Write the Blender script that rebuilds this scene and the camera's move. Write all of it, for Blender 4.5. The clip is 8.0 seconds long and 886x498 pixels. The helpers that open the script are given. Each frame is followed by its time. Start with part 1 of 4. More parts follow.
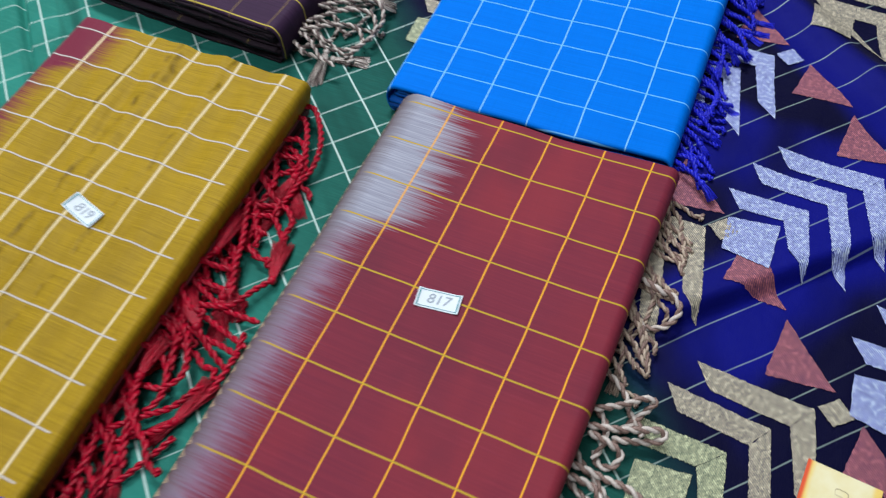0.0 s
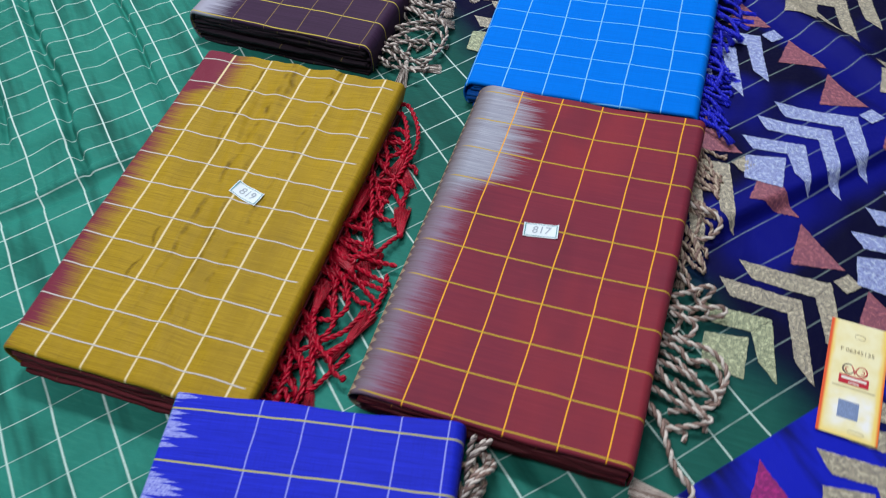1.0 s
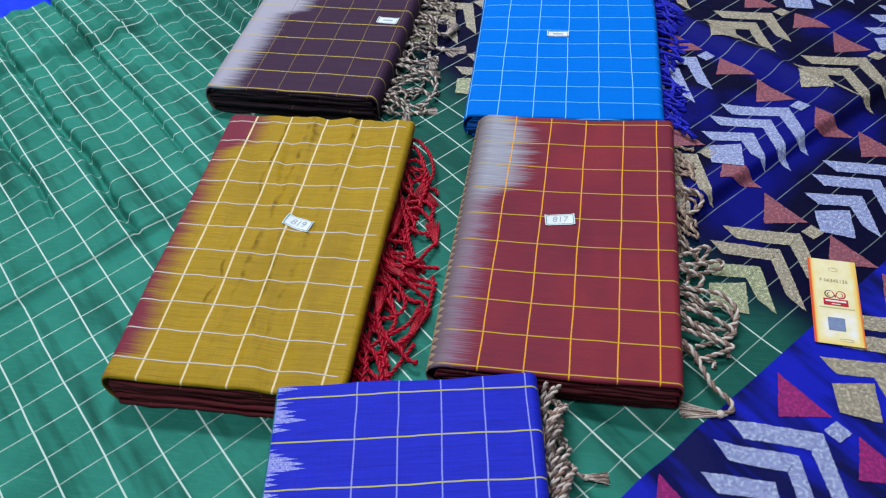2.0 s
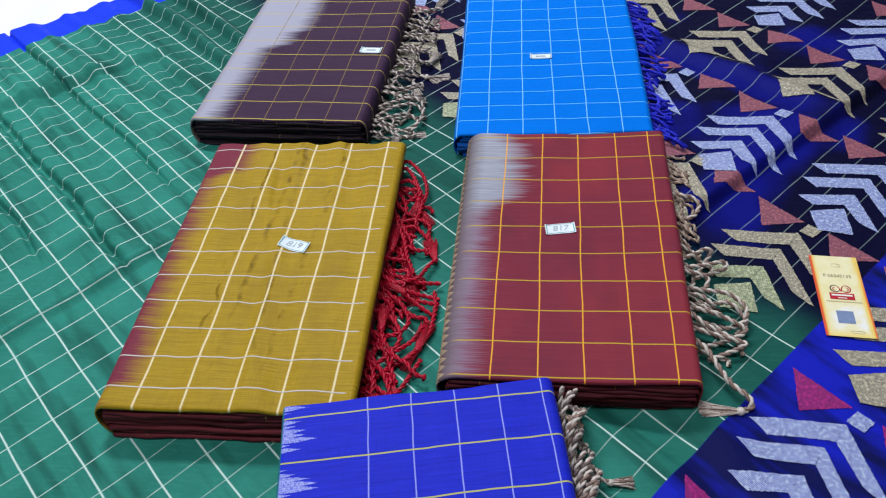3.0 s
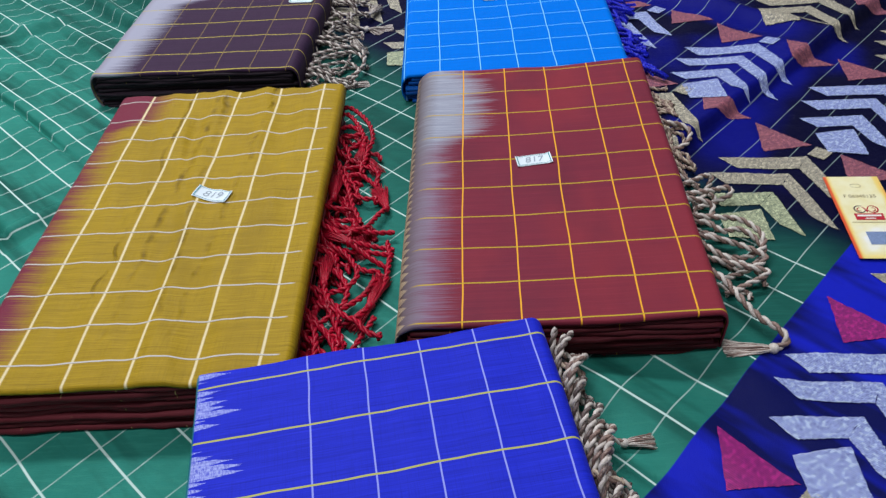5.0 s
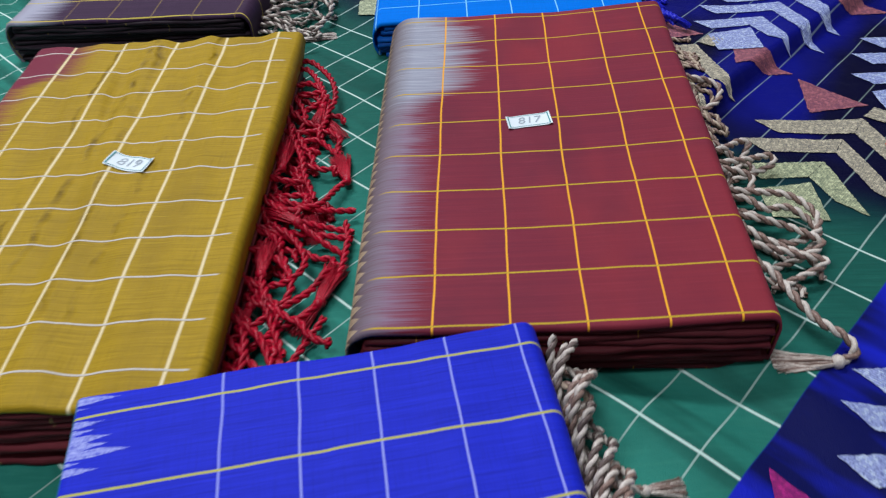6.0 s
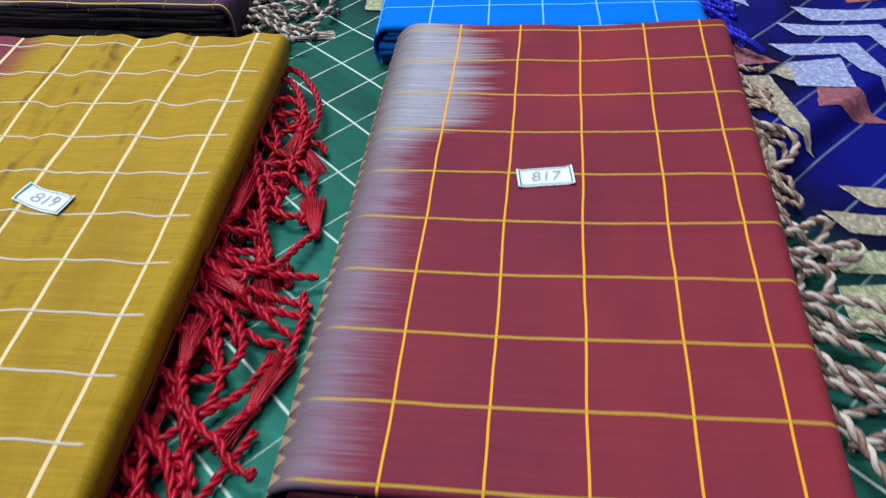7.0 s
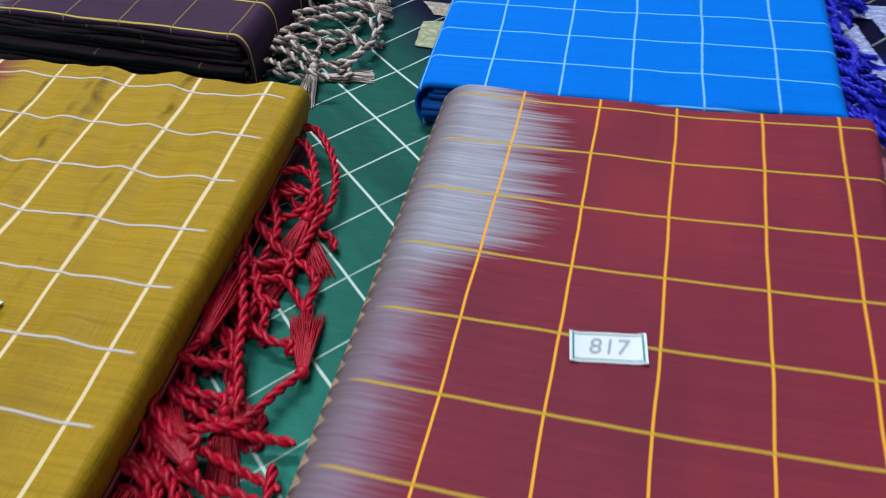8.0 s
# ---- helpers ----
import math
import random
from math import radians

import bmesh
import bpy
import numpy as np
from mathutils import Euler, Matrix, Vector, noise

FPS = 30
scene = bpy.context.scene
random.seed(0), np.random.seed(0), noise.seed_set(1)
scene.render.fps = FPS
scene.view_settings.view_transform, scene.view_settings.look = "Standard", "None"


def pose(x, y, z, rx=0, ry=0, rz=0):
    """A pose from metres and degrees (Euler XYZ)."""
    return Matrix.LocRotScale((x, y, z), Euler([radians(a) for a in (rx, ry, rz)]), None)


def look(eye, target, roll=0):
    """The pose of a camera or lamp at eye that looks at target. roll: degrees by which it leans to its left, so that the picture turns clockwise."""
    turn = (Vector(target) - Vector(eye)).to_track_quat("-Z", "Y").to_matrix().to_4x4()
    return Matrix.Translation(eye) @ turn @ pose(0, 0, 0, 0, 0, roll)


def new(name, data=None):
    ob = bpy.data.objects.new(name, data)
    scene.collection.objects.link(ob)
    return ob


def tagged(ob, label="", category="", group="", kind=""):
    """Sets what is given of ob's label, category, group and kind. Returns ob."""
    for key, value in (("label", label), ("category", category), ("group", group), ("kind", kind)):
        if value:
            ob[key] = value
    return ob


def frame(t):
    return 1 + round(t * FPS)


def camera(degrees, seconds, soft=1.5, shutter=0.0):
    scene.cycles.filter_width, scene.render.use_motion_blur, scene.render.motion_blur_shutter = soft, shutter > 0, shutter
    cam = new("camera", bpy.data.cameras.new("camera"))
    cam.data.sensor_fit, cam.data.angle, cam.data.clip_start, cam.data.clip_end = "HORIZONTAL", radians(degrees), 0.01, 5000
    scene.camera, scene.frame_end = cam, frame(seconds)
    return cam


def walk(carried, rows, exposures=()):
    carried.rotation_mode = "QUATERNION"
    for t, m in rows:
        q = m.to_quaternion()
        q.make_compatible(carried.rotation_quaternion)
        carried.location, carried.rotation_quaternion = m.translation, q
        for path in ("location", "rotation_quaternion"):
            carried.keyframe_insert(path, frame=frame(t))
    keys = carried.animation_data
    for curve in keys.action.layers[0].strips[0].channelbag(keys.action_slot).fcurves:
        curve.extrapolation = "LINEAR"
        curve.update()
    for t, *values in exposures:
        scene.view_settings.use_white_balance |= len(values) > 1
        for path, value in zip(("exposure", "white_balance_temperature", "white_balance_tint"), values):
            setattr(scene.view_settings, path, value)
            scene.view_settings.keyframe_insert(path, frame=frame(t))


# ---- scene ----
cam = camera(59.2, 8.0, 1.15, 0.4)
PATH = [
    (0, (0.118, -0.185, 0.527), (-0.42, 0.73, -1.169), -6.8),
    (0.5, (0.099, -0.266, 0.602), (-0.441, 0.686, -1.072), -7.6),
    (1, (0.074, -0.378, 0.628), (-0.416, 0.659, -1.011), -7.8),
    (1.5, (0.044, -0.477, 0.657), (-0.37, 0.684, -0.918), -7.6),
    (1.7, (0.024, -0.513, 0.667), (-0.35, 0.703, -0.876), -7.0),
    (2.8, (-0.038, -0.579, 0.636), (-0.311, 0.809, -0.778), -6.6),
    (3, (-0.037, -0.58, 0.623), (-0.295, 0.825, -0.777), -6.3),
    (3.5, (-0.034, -0.568, 0.588), (-0.251, 0.868, -0.787), -5.7),
    (4, (-0.039, -0.566, 0.553), (-0.222, 0.898, -0.797), -5.6),
    (4.5, (-0.053, -0.56, 0.505), (-0.203, 0.926, -0.826), -5.7),
    (4.7, (-0.058, -0.554, 0.486), (-0.198, 0.936, -0.84), -5.7),
    (5.8, (-0.056, -0.472, 0.377), (-0.188, 1.001, -0.967), -5.9),
    (6, (-0.047, -0.442, 0.365), (-0.185, 1.017, -0.996), -5.8),
    (6.5, (-0.027, -0.372, 0.348), (-0.211, 1.052, -1.045), -5.6),
    (7, (-0.022, -0.307, 0.333), (-0.269, 1.079, -1.087), -5.2),
    (7.5, (-0.023, -0.236, 0.334), (-0.339, 1.108, -1.112), -4.5),
    (8, (-0.028, -0.161, 0.315), (-0.428, 1.13, -1.159), -4.6),
]
walk(cam, [(t, look(eye, target, roll)) for t, eye, target, roll in PATH], ((0.0, 0.06), (1.0, 0.0), (6.3, 0.0), (7.0, 0.17), (7.5, 0.12), (8.0, 0.0)))

# ---- light: a closed shop room with two ceiling panels ----
world = bpy.data.worlds.new("room_air")
scene.world = world
world.use_nodes = True
world.node_tree.nodes["Background"].inputs[0].default_value = (0.9, 0.95, 1.0, 1)
world.node_tree.nodes["Background"].inputs[1].default_value = 0.05
PANELS = ((-0.85, 1.2, 2.35, 64.0), (-0.3, -0.5, 2.35, 27.0))
for px, py, pz, watts in PANELS:
    lamp = bpy.data.lights.new("panel_lamp", "AREA")
    lamp.shape, lamp.size, lamp.size_y, lamp.energy = "RECTANGLE", 1.2, 0.3, watts
    lamp.color = (0.89, 0.925, 1.0)
    new("panel_lamp", lamp).matrix_world = pose(px, py, pz)

# ---- material tools ----


class Ex:
    """A shader value with arithmetic."""

    def __init__(self, tree, sock):
        self.tree, self.sock = tree, sock

    def op(self, kind, *others, clamp=False):
        node = self.tree.nodes.new("ShaderNodeMath")
        node.operation, node.use_clamp = kind, clamp
        for slot, value in zip(node.inputs, (self, *others)):
            if isinstance(value, Ex):
                self.tree.links.new(value.sock, slot)
            else:
                slot.default_value = value
        return Ex(self.tree, node.outputs[0])

    def __add__(self, o):
        return self.op("ADD", o)

    def __sub__(self, o):
        return self.op("SUBTRACT", o)

    def __mul__(self, o):
        return self.op("MULTIPLY", o)

    def __truediv__(self, o):
        return self.op("DIVIDE", o)

    def ramp(self, a, b, lo=0.0, hi=1.0, smooth=False):
        node = self.tree.nodes.new("ShaderNodeMapRange")
        node.interpolation_type = "SMOOTHSTEP" if smooth else "LINEAR"
        self.tree.links.new(self.sock, node.inputs[0])
        for i, value in enumerate((a, b, lo, hi)):
            node.inputs[i + 1].default_value = value
        return Ex(self.tree, node.outputs[0])

    def lines(self, pitch, start, half, soft=0.35):
        """1 on lines of half-width half, one every pitch from start."""
        away = ((self - (start - pitch / 2)).op("FLOORED_MODULO", pitch) - pitch / 2).op("ABSOLUTE")
        return away.ramp(half * (1 + soft), half * (1 - soft))


def any_of(values, coord, half, soft=0.35):
    """1 on lines of half-width half at the given places of coord."""
    best = None
    for v in values:
        away = (coord - v).op("ABSOLUTE")
        best = best.op("MINIMUM", away) if best else away
    return best.ramp(half * (1 + soft), half * (1 - soft))


class Cloth:
    """A node material whose colour is stacked up from masks."""

    def __init__(self, name, rough=0.5, sheen=0.3, spec=0.4, metal=0.0):
        self.mat = bpy.data.materials.new(name)
        self.mat.use_nodes = True
        self.tree = self.mat.node_tree
        self.bsdf = self.tree.nodes["Principled BSDF"]
        self.bsdf.inputs["Roughness"].default_value = rough
        self.bsdf.inputs["Specular IOR Level"].default_value = spec
        self.bsdf.inputs["Metallic"].default_value = metal
        self.bsdf.inputs["Sheen Weight"].default_value = sheen
        self.bsdf.inputs["Sheen Roughness"].default_value = 0.4
        coord = self.tree.nodes.new("ShaderNodeTexCoord")
        split = self.tree.nodes.new("ShaderNodeSeparateXYZ")
        self.tree.links.new(coord.outputs["Object"], split.inputs[0])
        self.x, self.y, self.z = (Ex(self.tree, split.outputs[i]) for i in range(3))
        self.colour = None

    def noise(self, sx, sy, sz=0.0, detail=2.0, rough=0.5, seed=0.0):
        joined = self.tree.nodes.new("ShaderNodeCombineXYZ")
        for i, e in enumerate((self.x * sx + seed, self.y * sy, self.z * sz)):
            self.tree.links.new(e.sock, joined.inputs[i])
        node = self.tree.nodes.new("ShaderNodeTexNoise")
        node.inputs["Scale"].default_value = 1.0
        node.inputs["Detail"].default_value = detail
        node.inputs["Roughness"].default_value = rough
        self.tree.links.new(joined.outputs[0], node.inputs["Vector"])
        return Ex(self.tree, node.outputs["Fac"])

    def noise_of(self, u, v, detail=2.0, rough=0.5):
        joined = self.tree.nodes.new("ShaderNodeCombineXYZ")
        self.tree.links.new(u.sock, joined.inputs[0])
        self.tree.links.new(v.sock, joined.inputs[1])
        node = self.tree.nodes.new("ShaderNodeTexNoise")
        node.inputs["Scale"].default_value, node.inputs["Detail"].default_value, node.inputs["Roughness"].default_value = 1.0, detail, rough
        self.tree.links.new(joined.outputs[0], node.inputs["Vector"])
        return Ex(self.tree, node.outputs["Fac"])

    def base(self, a, b=None, mask=None):
        node = self.tree.nodes.new("ShaderNodeRGB")
        node.outputs[0].default_value = (*a, 1)
        self.colour = node.outputs[0]
        if b:
            self.paint(b, mask)
        return self

    def paint(self, rgb, mask):
        node = self.tree.nodes.new("ShaderNodeMix")
        node.data_type = "RGBA"
        self.tree.links.new(mask.sock, node.inputs["Factor"])
        self.tree.links.new(self.colour, node.inputs["A"])
        node.inputs["B"].default_value = (*rgb, 1)
        self.colour = node.outputs["Result"]
        return self

    def done(self, height=None, strength=0.4, distance=0.0005, rough=None):
        self.tree.links.new(self.colour, self.bsdf.inputs["Base Color"])
        if rough:
            self.tree.links.new(rough.sock, self.bsdf.inputs["Roughness"])
        if height:
            bump = self.tree.nodes.new("ShaderNodeBump")
            bump.inputs["Strength"].default_value = strength
            bump.inputs["Distance"].default_value = distance
            self.tree.links.new(height.sock, bump.inputs["Height"])
            self.tree.links.new(bump.outputs[0], self.bsdf.inputs["Normal"])
        return self.mat

    def slubs(self, rgb, amount=1.0):
        """Short thicker threads along the weft and a faint warp, darker than the ground."""
        dark = tuple(v * 0.62 for v in rgb)
        self.paint(dark, self.noise(28, 1100, 28, 2).ramp(0.52, 0.72) * (0.75 * amount))
        self.paint(dark, self.noise(1300, 40, 40, 1).ramp(0.5, 0.75) * (0.45 * amount))
        return self.paint(tuple(min(1, v * 1.25 + 0.004) for v in rgb), self.noise(35, 900, 35, 2, seed=21).ramp(0.56, 0.75) * (0.6 * amount))

    def weave(self):
        """Fine thread relief: ribs along and across, with a little irregularity."""
        return self.noise(260, 2600, 260, 1) * 0.5 + self.noise(2600, 260, 260, 1) * 0.5


def plain(name, rgb, rough=0.6, spread=0.25, scale=40.0, spec=0.3):
    c = Cloth(name, rough, 0.0, spec)
    dark = tuple(v * (1 - spread) for v in rgb)
    n = c.noise(scale, scale, scale, 4)
    return c.base(rgb, dark, n.ramp(0.35, 0.7)).done(c.noise(scale * 9, scale * 9, scale * 9, 2), 0.25, 0.0006)


def thread(name, rgb, tip):
    """Twisted silk yarn: lustrous, with lighter fibres."""
    c = Cloth(name, 0.4, 0.0, 0.32)
    n = c.noise(900, 900, 900, 2)
    c.base(rgb, tip, n.ramp(0.45, 0.75))
    c.paint(tuple(v * 0.45 for v in rgb), c.noise(60, 60, 60, 2).ramp(0.5, 0.75) * 0.7)
    return c.done(n, 0.5, 0.0006)


# ---- saree materials; local x runs across, y along each folded piece ----


def wavy(c, amount):
    """Slightly wandering coordinates, so that threads do not run ruler-straight."""
    return (c.x + (c.noise(9, 14, 0, 2) - 0.5) * amount, c.y + (c.noise(14, 9, 0, 2, seed=7) - 0.5) * amount)


def maroon_cloth():
    c = Cloth("maroon_silk", 0.58, 0.0, 0.09)
    gx, gy = wavy(c, 0.003)
    c.base((0.205, 0.026, 0.044), (0.160, 0.021, 0.041), c.noise(6, 700, 6, 3).ramp(0.3, 0.7))
    c.paint((0.245, 0.029, 0.041), c.noise(12, 7, 9, 3).ramp(0.48, 0.7) * 0.8)
    c.paint((0.125, 0.022, 0.040), c.noise(16, 9, 9, 3, seed=13).ramp(0.52, 0.72) * 0.6)
    c.slubs((0.255, 0.035, 0.064), 0.3)
    # grey ikat side, brushed out along the weft
    edge = c.y.ramp(0.03, 0.075, -0.097, -0.056, True) + c.y.ramp(-0.12, 0.05, -0.008, 0.0) + c.y.ramp(0.162, 0.168, 0.0, -0.016)
    streak = (c.noise(10, 800, 0, 3) - 0.5) * c.y.ramp(0.0, 0.06, 0.04, 0.06) + (c.noise(3, 130, 0, 2, seed=37) - 0.5) * 0.028
    grey = (c.x - edge + streak).ramp(0.014, -0.018)
    c.paint((0.285, 0.295, 0.36), grey)
    c.paint((0.40, 0.42, 0.49), grey * c.noise(14, 700, 0, 3).ramp(0.46, 0.62) * 0.7)
    c.paint((0.17, 0.15, 0.20), grey * c.noise(22, 1100, 0, 2, seed=31).ramp(0.55, 0.7) * 0.6)
    # the grey fades into a wine and lilac mixture along the lower half
    mixed = (c.x + (c.noise(14, 900, 0, 3, seed=41) - 0.5) * 0.07).ramp(-0.074, -0.104) * c.y.ramp(0.06, 0.0)
    c.paint((0.25, 0.20, 0.29), mixed * 0.75)
    c.paint((0.20, 0.05, 0.075), mixed * c.noise(18, 1000, 0, 2, seed=43).ramp(0.5, 0.66) * 0.6)
    # dark selvedge with woven teeth on the left fold
    dark = (c.x + (c.noise(30, 600, 0, 2) - 0.5) * 0.012).ramp(-0.094, -0.115)
    c.paint((0.115, 0.085, 0.085), dark * 0.9)
    spike = ((c.y + c.z * 0.25).op("FLOORED_MODULO", 0.0092) / 0.0092 - 0.5).op("ABSOLUTE") * -2.0 + 1.0
    c.paint((0.09, 0.06, 0.05), (c.x + (c.noise(20, 500, 0, 2) - 0.5) * 0.006).ramp(-0.1135, -0.1165) * 0.8)
    tooth = c.x + 0.1185 - spike * c.y.ramp(-0.15, 0.1, 0.0078, 0.004)
    c.paint((0.50, 0.38, 0.24), tooth.ramp(0.0006, -0.0006) * c.noise(40, 2600, 0, 1).ramp(0.36, 0.5, 0.25, 1.0) * c.y.ramp(0.15, -0.02, 0.5, 0.8))
    c.paint((0.82, 0.38, 0.03), any_of((-0.069, -0.026, 0.0160, 0.0600, 0.0980), gx, 0.0006))
    c.paint((0.50, 0.34, 0.03), gy.lines(0.0396, -0.023, 0.00062) * c.x.ramp(-0.110, -0.100))
    return c.done(c.weave(), 0.3, 0.0004)


def gold_cloth():
    c = Cloth("mustard_silk", 0.52, 0.0, 0.14)
    gx, gy = wavy(c, 0.003)
    c.base((0.41, 0.265, 0.012), (0.325, 0.205, 0.010), c.noise(5, 800, 5, 3).ramp(0.3, 0.7))
    # shade of lengthwise creases painted into the shot silk as dark streaks and mottle
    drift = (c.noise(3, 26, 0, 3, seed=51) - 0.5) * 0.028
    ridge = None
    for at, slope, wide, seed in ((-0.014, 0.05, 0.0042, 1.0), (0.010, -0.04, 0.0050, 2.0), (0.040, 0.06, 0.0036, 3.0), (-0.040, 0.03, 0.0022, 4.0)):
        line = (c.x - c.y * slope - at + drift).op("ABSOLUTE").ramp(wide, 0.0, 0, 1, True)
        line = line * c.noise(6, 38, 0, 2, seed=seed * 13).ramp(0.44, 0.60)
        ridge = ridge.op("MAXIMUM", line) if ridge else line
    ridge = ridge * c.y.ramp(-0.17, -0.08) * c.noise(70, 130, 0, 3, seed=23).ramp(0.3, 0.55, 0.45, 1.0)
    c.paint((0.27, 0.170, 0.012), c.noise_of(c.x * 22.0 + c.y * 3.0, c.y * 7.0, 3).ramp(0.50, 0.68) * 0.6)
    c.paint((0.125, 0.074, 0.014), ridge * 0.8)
    c.slubs((0.38, 0.245, 0.012))
    edge = c.y.ramp(0.125, 0.15, -0.100, -0.068, True) + c.y.ramp(-0.09, -0.13, 0.0, 0.009, True) + c.y.ramp(-0.165, -0.178, 0.0, -0.03, True)
    streak = (c.noise(12, 800, 0, 3) - 0.5) * 0.05 + (c.noise(3, 90, 0, 2, seed=29) - 0.5) * 0.03
    c.paint((0.175, 0.022, 0.045), (c.x - edge + streak).ramp(0.012, -0.014))
    c.paint((0.74, 0.62, 0.36), any_of((-0.0805, -0.0345, 0.0115, 0.0560, 0.1025), gx, 0.0010))
    c.paint((0.20, 0.15, 0.10), gy.lines(0.0355, 0.1457, 0.0004) * c.x.ramp(0.113, 0.110) * 0.6)
    c.paint((0.54, 0.51, 0.48), gy.lines(0.0355, 0.1465, 0.0006) * c.x.ramp(0.116, 0.113))
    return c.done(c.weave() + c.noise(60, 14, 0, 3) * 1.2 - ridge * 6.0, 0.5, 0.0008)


def aubergine_cloth():
    c = Cloth("aubergine_silk", 0.58, 0.0, 0.09)
    gx, gy = wavy(c, 0.004)
    c.base((0.050, 0.024, 0.056), (0.036, 0.018, 0.042), c.noise(6, 700, 6, 3).ramp(0.3, 0.7))
    c.slubs((0.048, 0.023, 0.052), 0.7)
    edge = c.y.ramp(-0.18, -0.06, -0.08, -0.07) + c.y.ramp(-0.01, 0.01, 0.0, 0.03, True) + c.y.ramp(0.04, 0.05, 0.0, 0.02, True)
    streak = (c.noise(14, 420, 0, 3) - 0.5) * 0.05
    grey = (c.x - edge + streak).ramp(0.012, -0.016)
    c.paint((0.33, 0.33, 0.41), grey)
    c.paint((0.16, 0.13, 0.15), c.x.ramp(-0.105, -0.122) * 0.8)
    c.paint((0.50, 0.40, 0.07), gy.lines(0.0399, -0.1827, 0.0006))
    c.paint((0.22, 0.15, 0.06), any_of((-0.0586, -0.0146, 0.0274, 0.0684, 0.1104), gx, 0.00045))
    return c.done(c.weave(), 0.3, 0.0004)


def azure_cloth():
    c = Cloth("azure_silk", 0.6, 0.0, 0.03)
    gx, gy = wavy(c, 0.004)
    c.base((0.0, 0.172, 0.72), (0.0, 0.150, 0.66), c.noise(6, 700, 6, 3).ramp(0.3, 0.7))
    c.slubs((0.0, 0.165, 0.70), 0.3)
    c.paint((0.22, 0.56, 0.88), any_of((-0.1208, -0.0818, -0.0378, 0.0032, 0.0442, 0.0862), gx, 0.0005))
    c.paint((0.16, 0.50, 0.90), gy.lines(0.0318, -0.127, 0.00045))
    return c.done(c.weave(), 0.3, 0.0004)


def royal_cloth():
    c = Cloth("royal_blue_silk", 0.58, 0.0, 0.09)
    gx, gy = wavy(c, 0.004)
    c.base((0.014, 0.026, 0.56), (0.011, 0.02, 0.46), c.noise(6, 700, 6, 3).ramp(0.3, 0.7))
    c.slubs((0.013, 0.024, 0.53), 0.9)
    # pale woven flames on the left side
    saw = (c.y.op("FLOORED_MODULO", 0.0437) / 0.0437 - 0.5).op("ABSOLUTE")
    pitch = c.y / 0.0046
    row, inside = pitch.op("FLOOR"), (pitch.op("FRACT") - 0.5).op("ABSOLUTE")
    reach = c.noise_of(row * 3.71, row * 1.37, 0).ramp(0.3, 0.7, -0.5, 0.5)
    tip = saw.ramp(0.5, 0.1, -0.116, -0.094) + reach * 0.022 - inside * 0.026 + (c.noise(0.6, 1800, 0, 1) - 0.5) * 0.014
    flame = (c.x - tip).ramp(0.0005, -0.0005)
    c.paint((0.34, 0.38, 0.74), flame * c.noise(1500, 300, 0, 1).ramp(0.38, 0.55, 0.35, 1.0) * c.y.lines(0.0022, 0.0, 0.0009).ramp(0, 1, 0.6, 1.0))
    c.paint((0.26, 0.29, 0.74), gx.lines(0.0382, 0.1098, 0.00055) * c.x.ramp(-0.065, -0.06))
    c.paint((0.46, 0.44, 0.10), gy.lines(0.0437, 0.1720, 0.00068))
    c.paint((0.02, 0.16, 0.24), c.x.ramp(-0.1160, -0.1168))
    return c.done(c.weave(), 0.3, 0.0004)


def layer_cloth(name, rgb, fleck):
    """The inner folds, with ends of check threads on them."""
    c = Cloth(name, 0.6, 0.0, 0.15)
    c.base(rgb, tuple(v * 0.5 for v in rgb), c.noise(12, 12, 300, 3).ramp(0.35, 0.7))
    c.paint(fleck, c.x.lines(0.0405, 0.003, 0.0004) * c.noise(30, 5, 160, 1).ramp(0.55, 0.6))
    return c.done(c.weave(), 0.3, 0.0004)


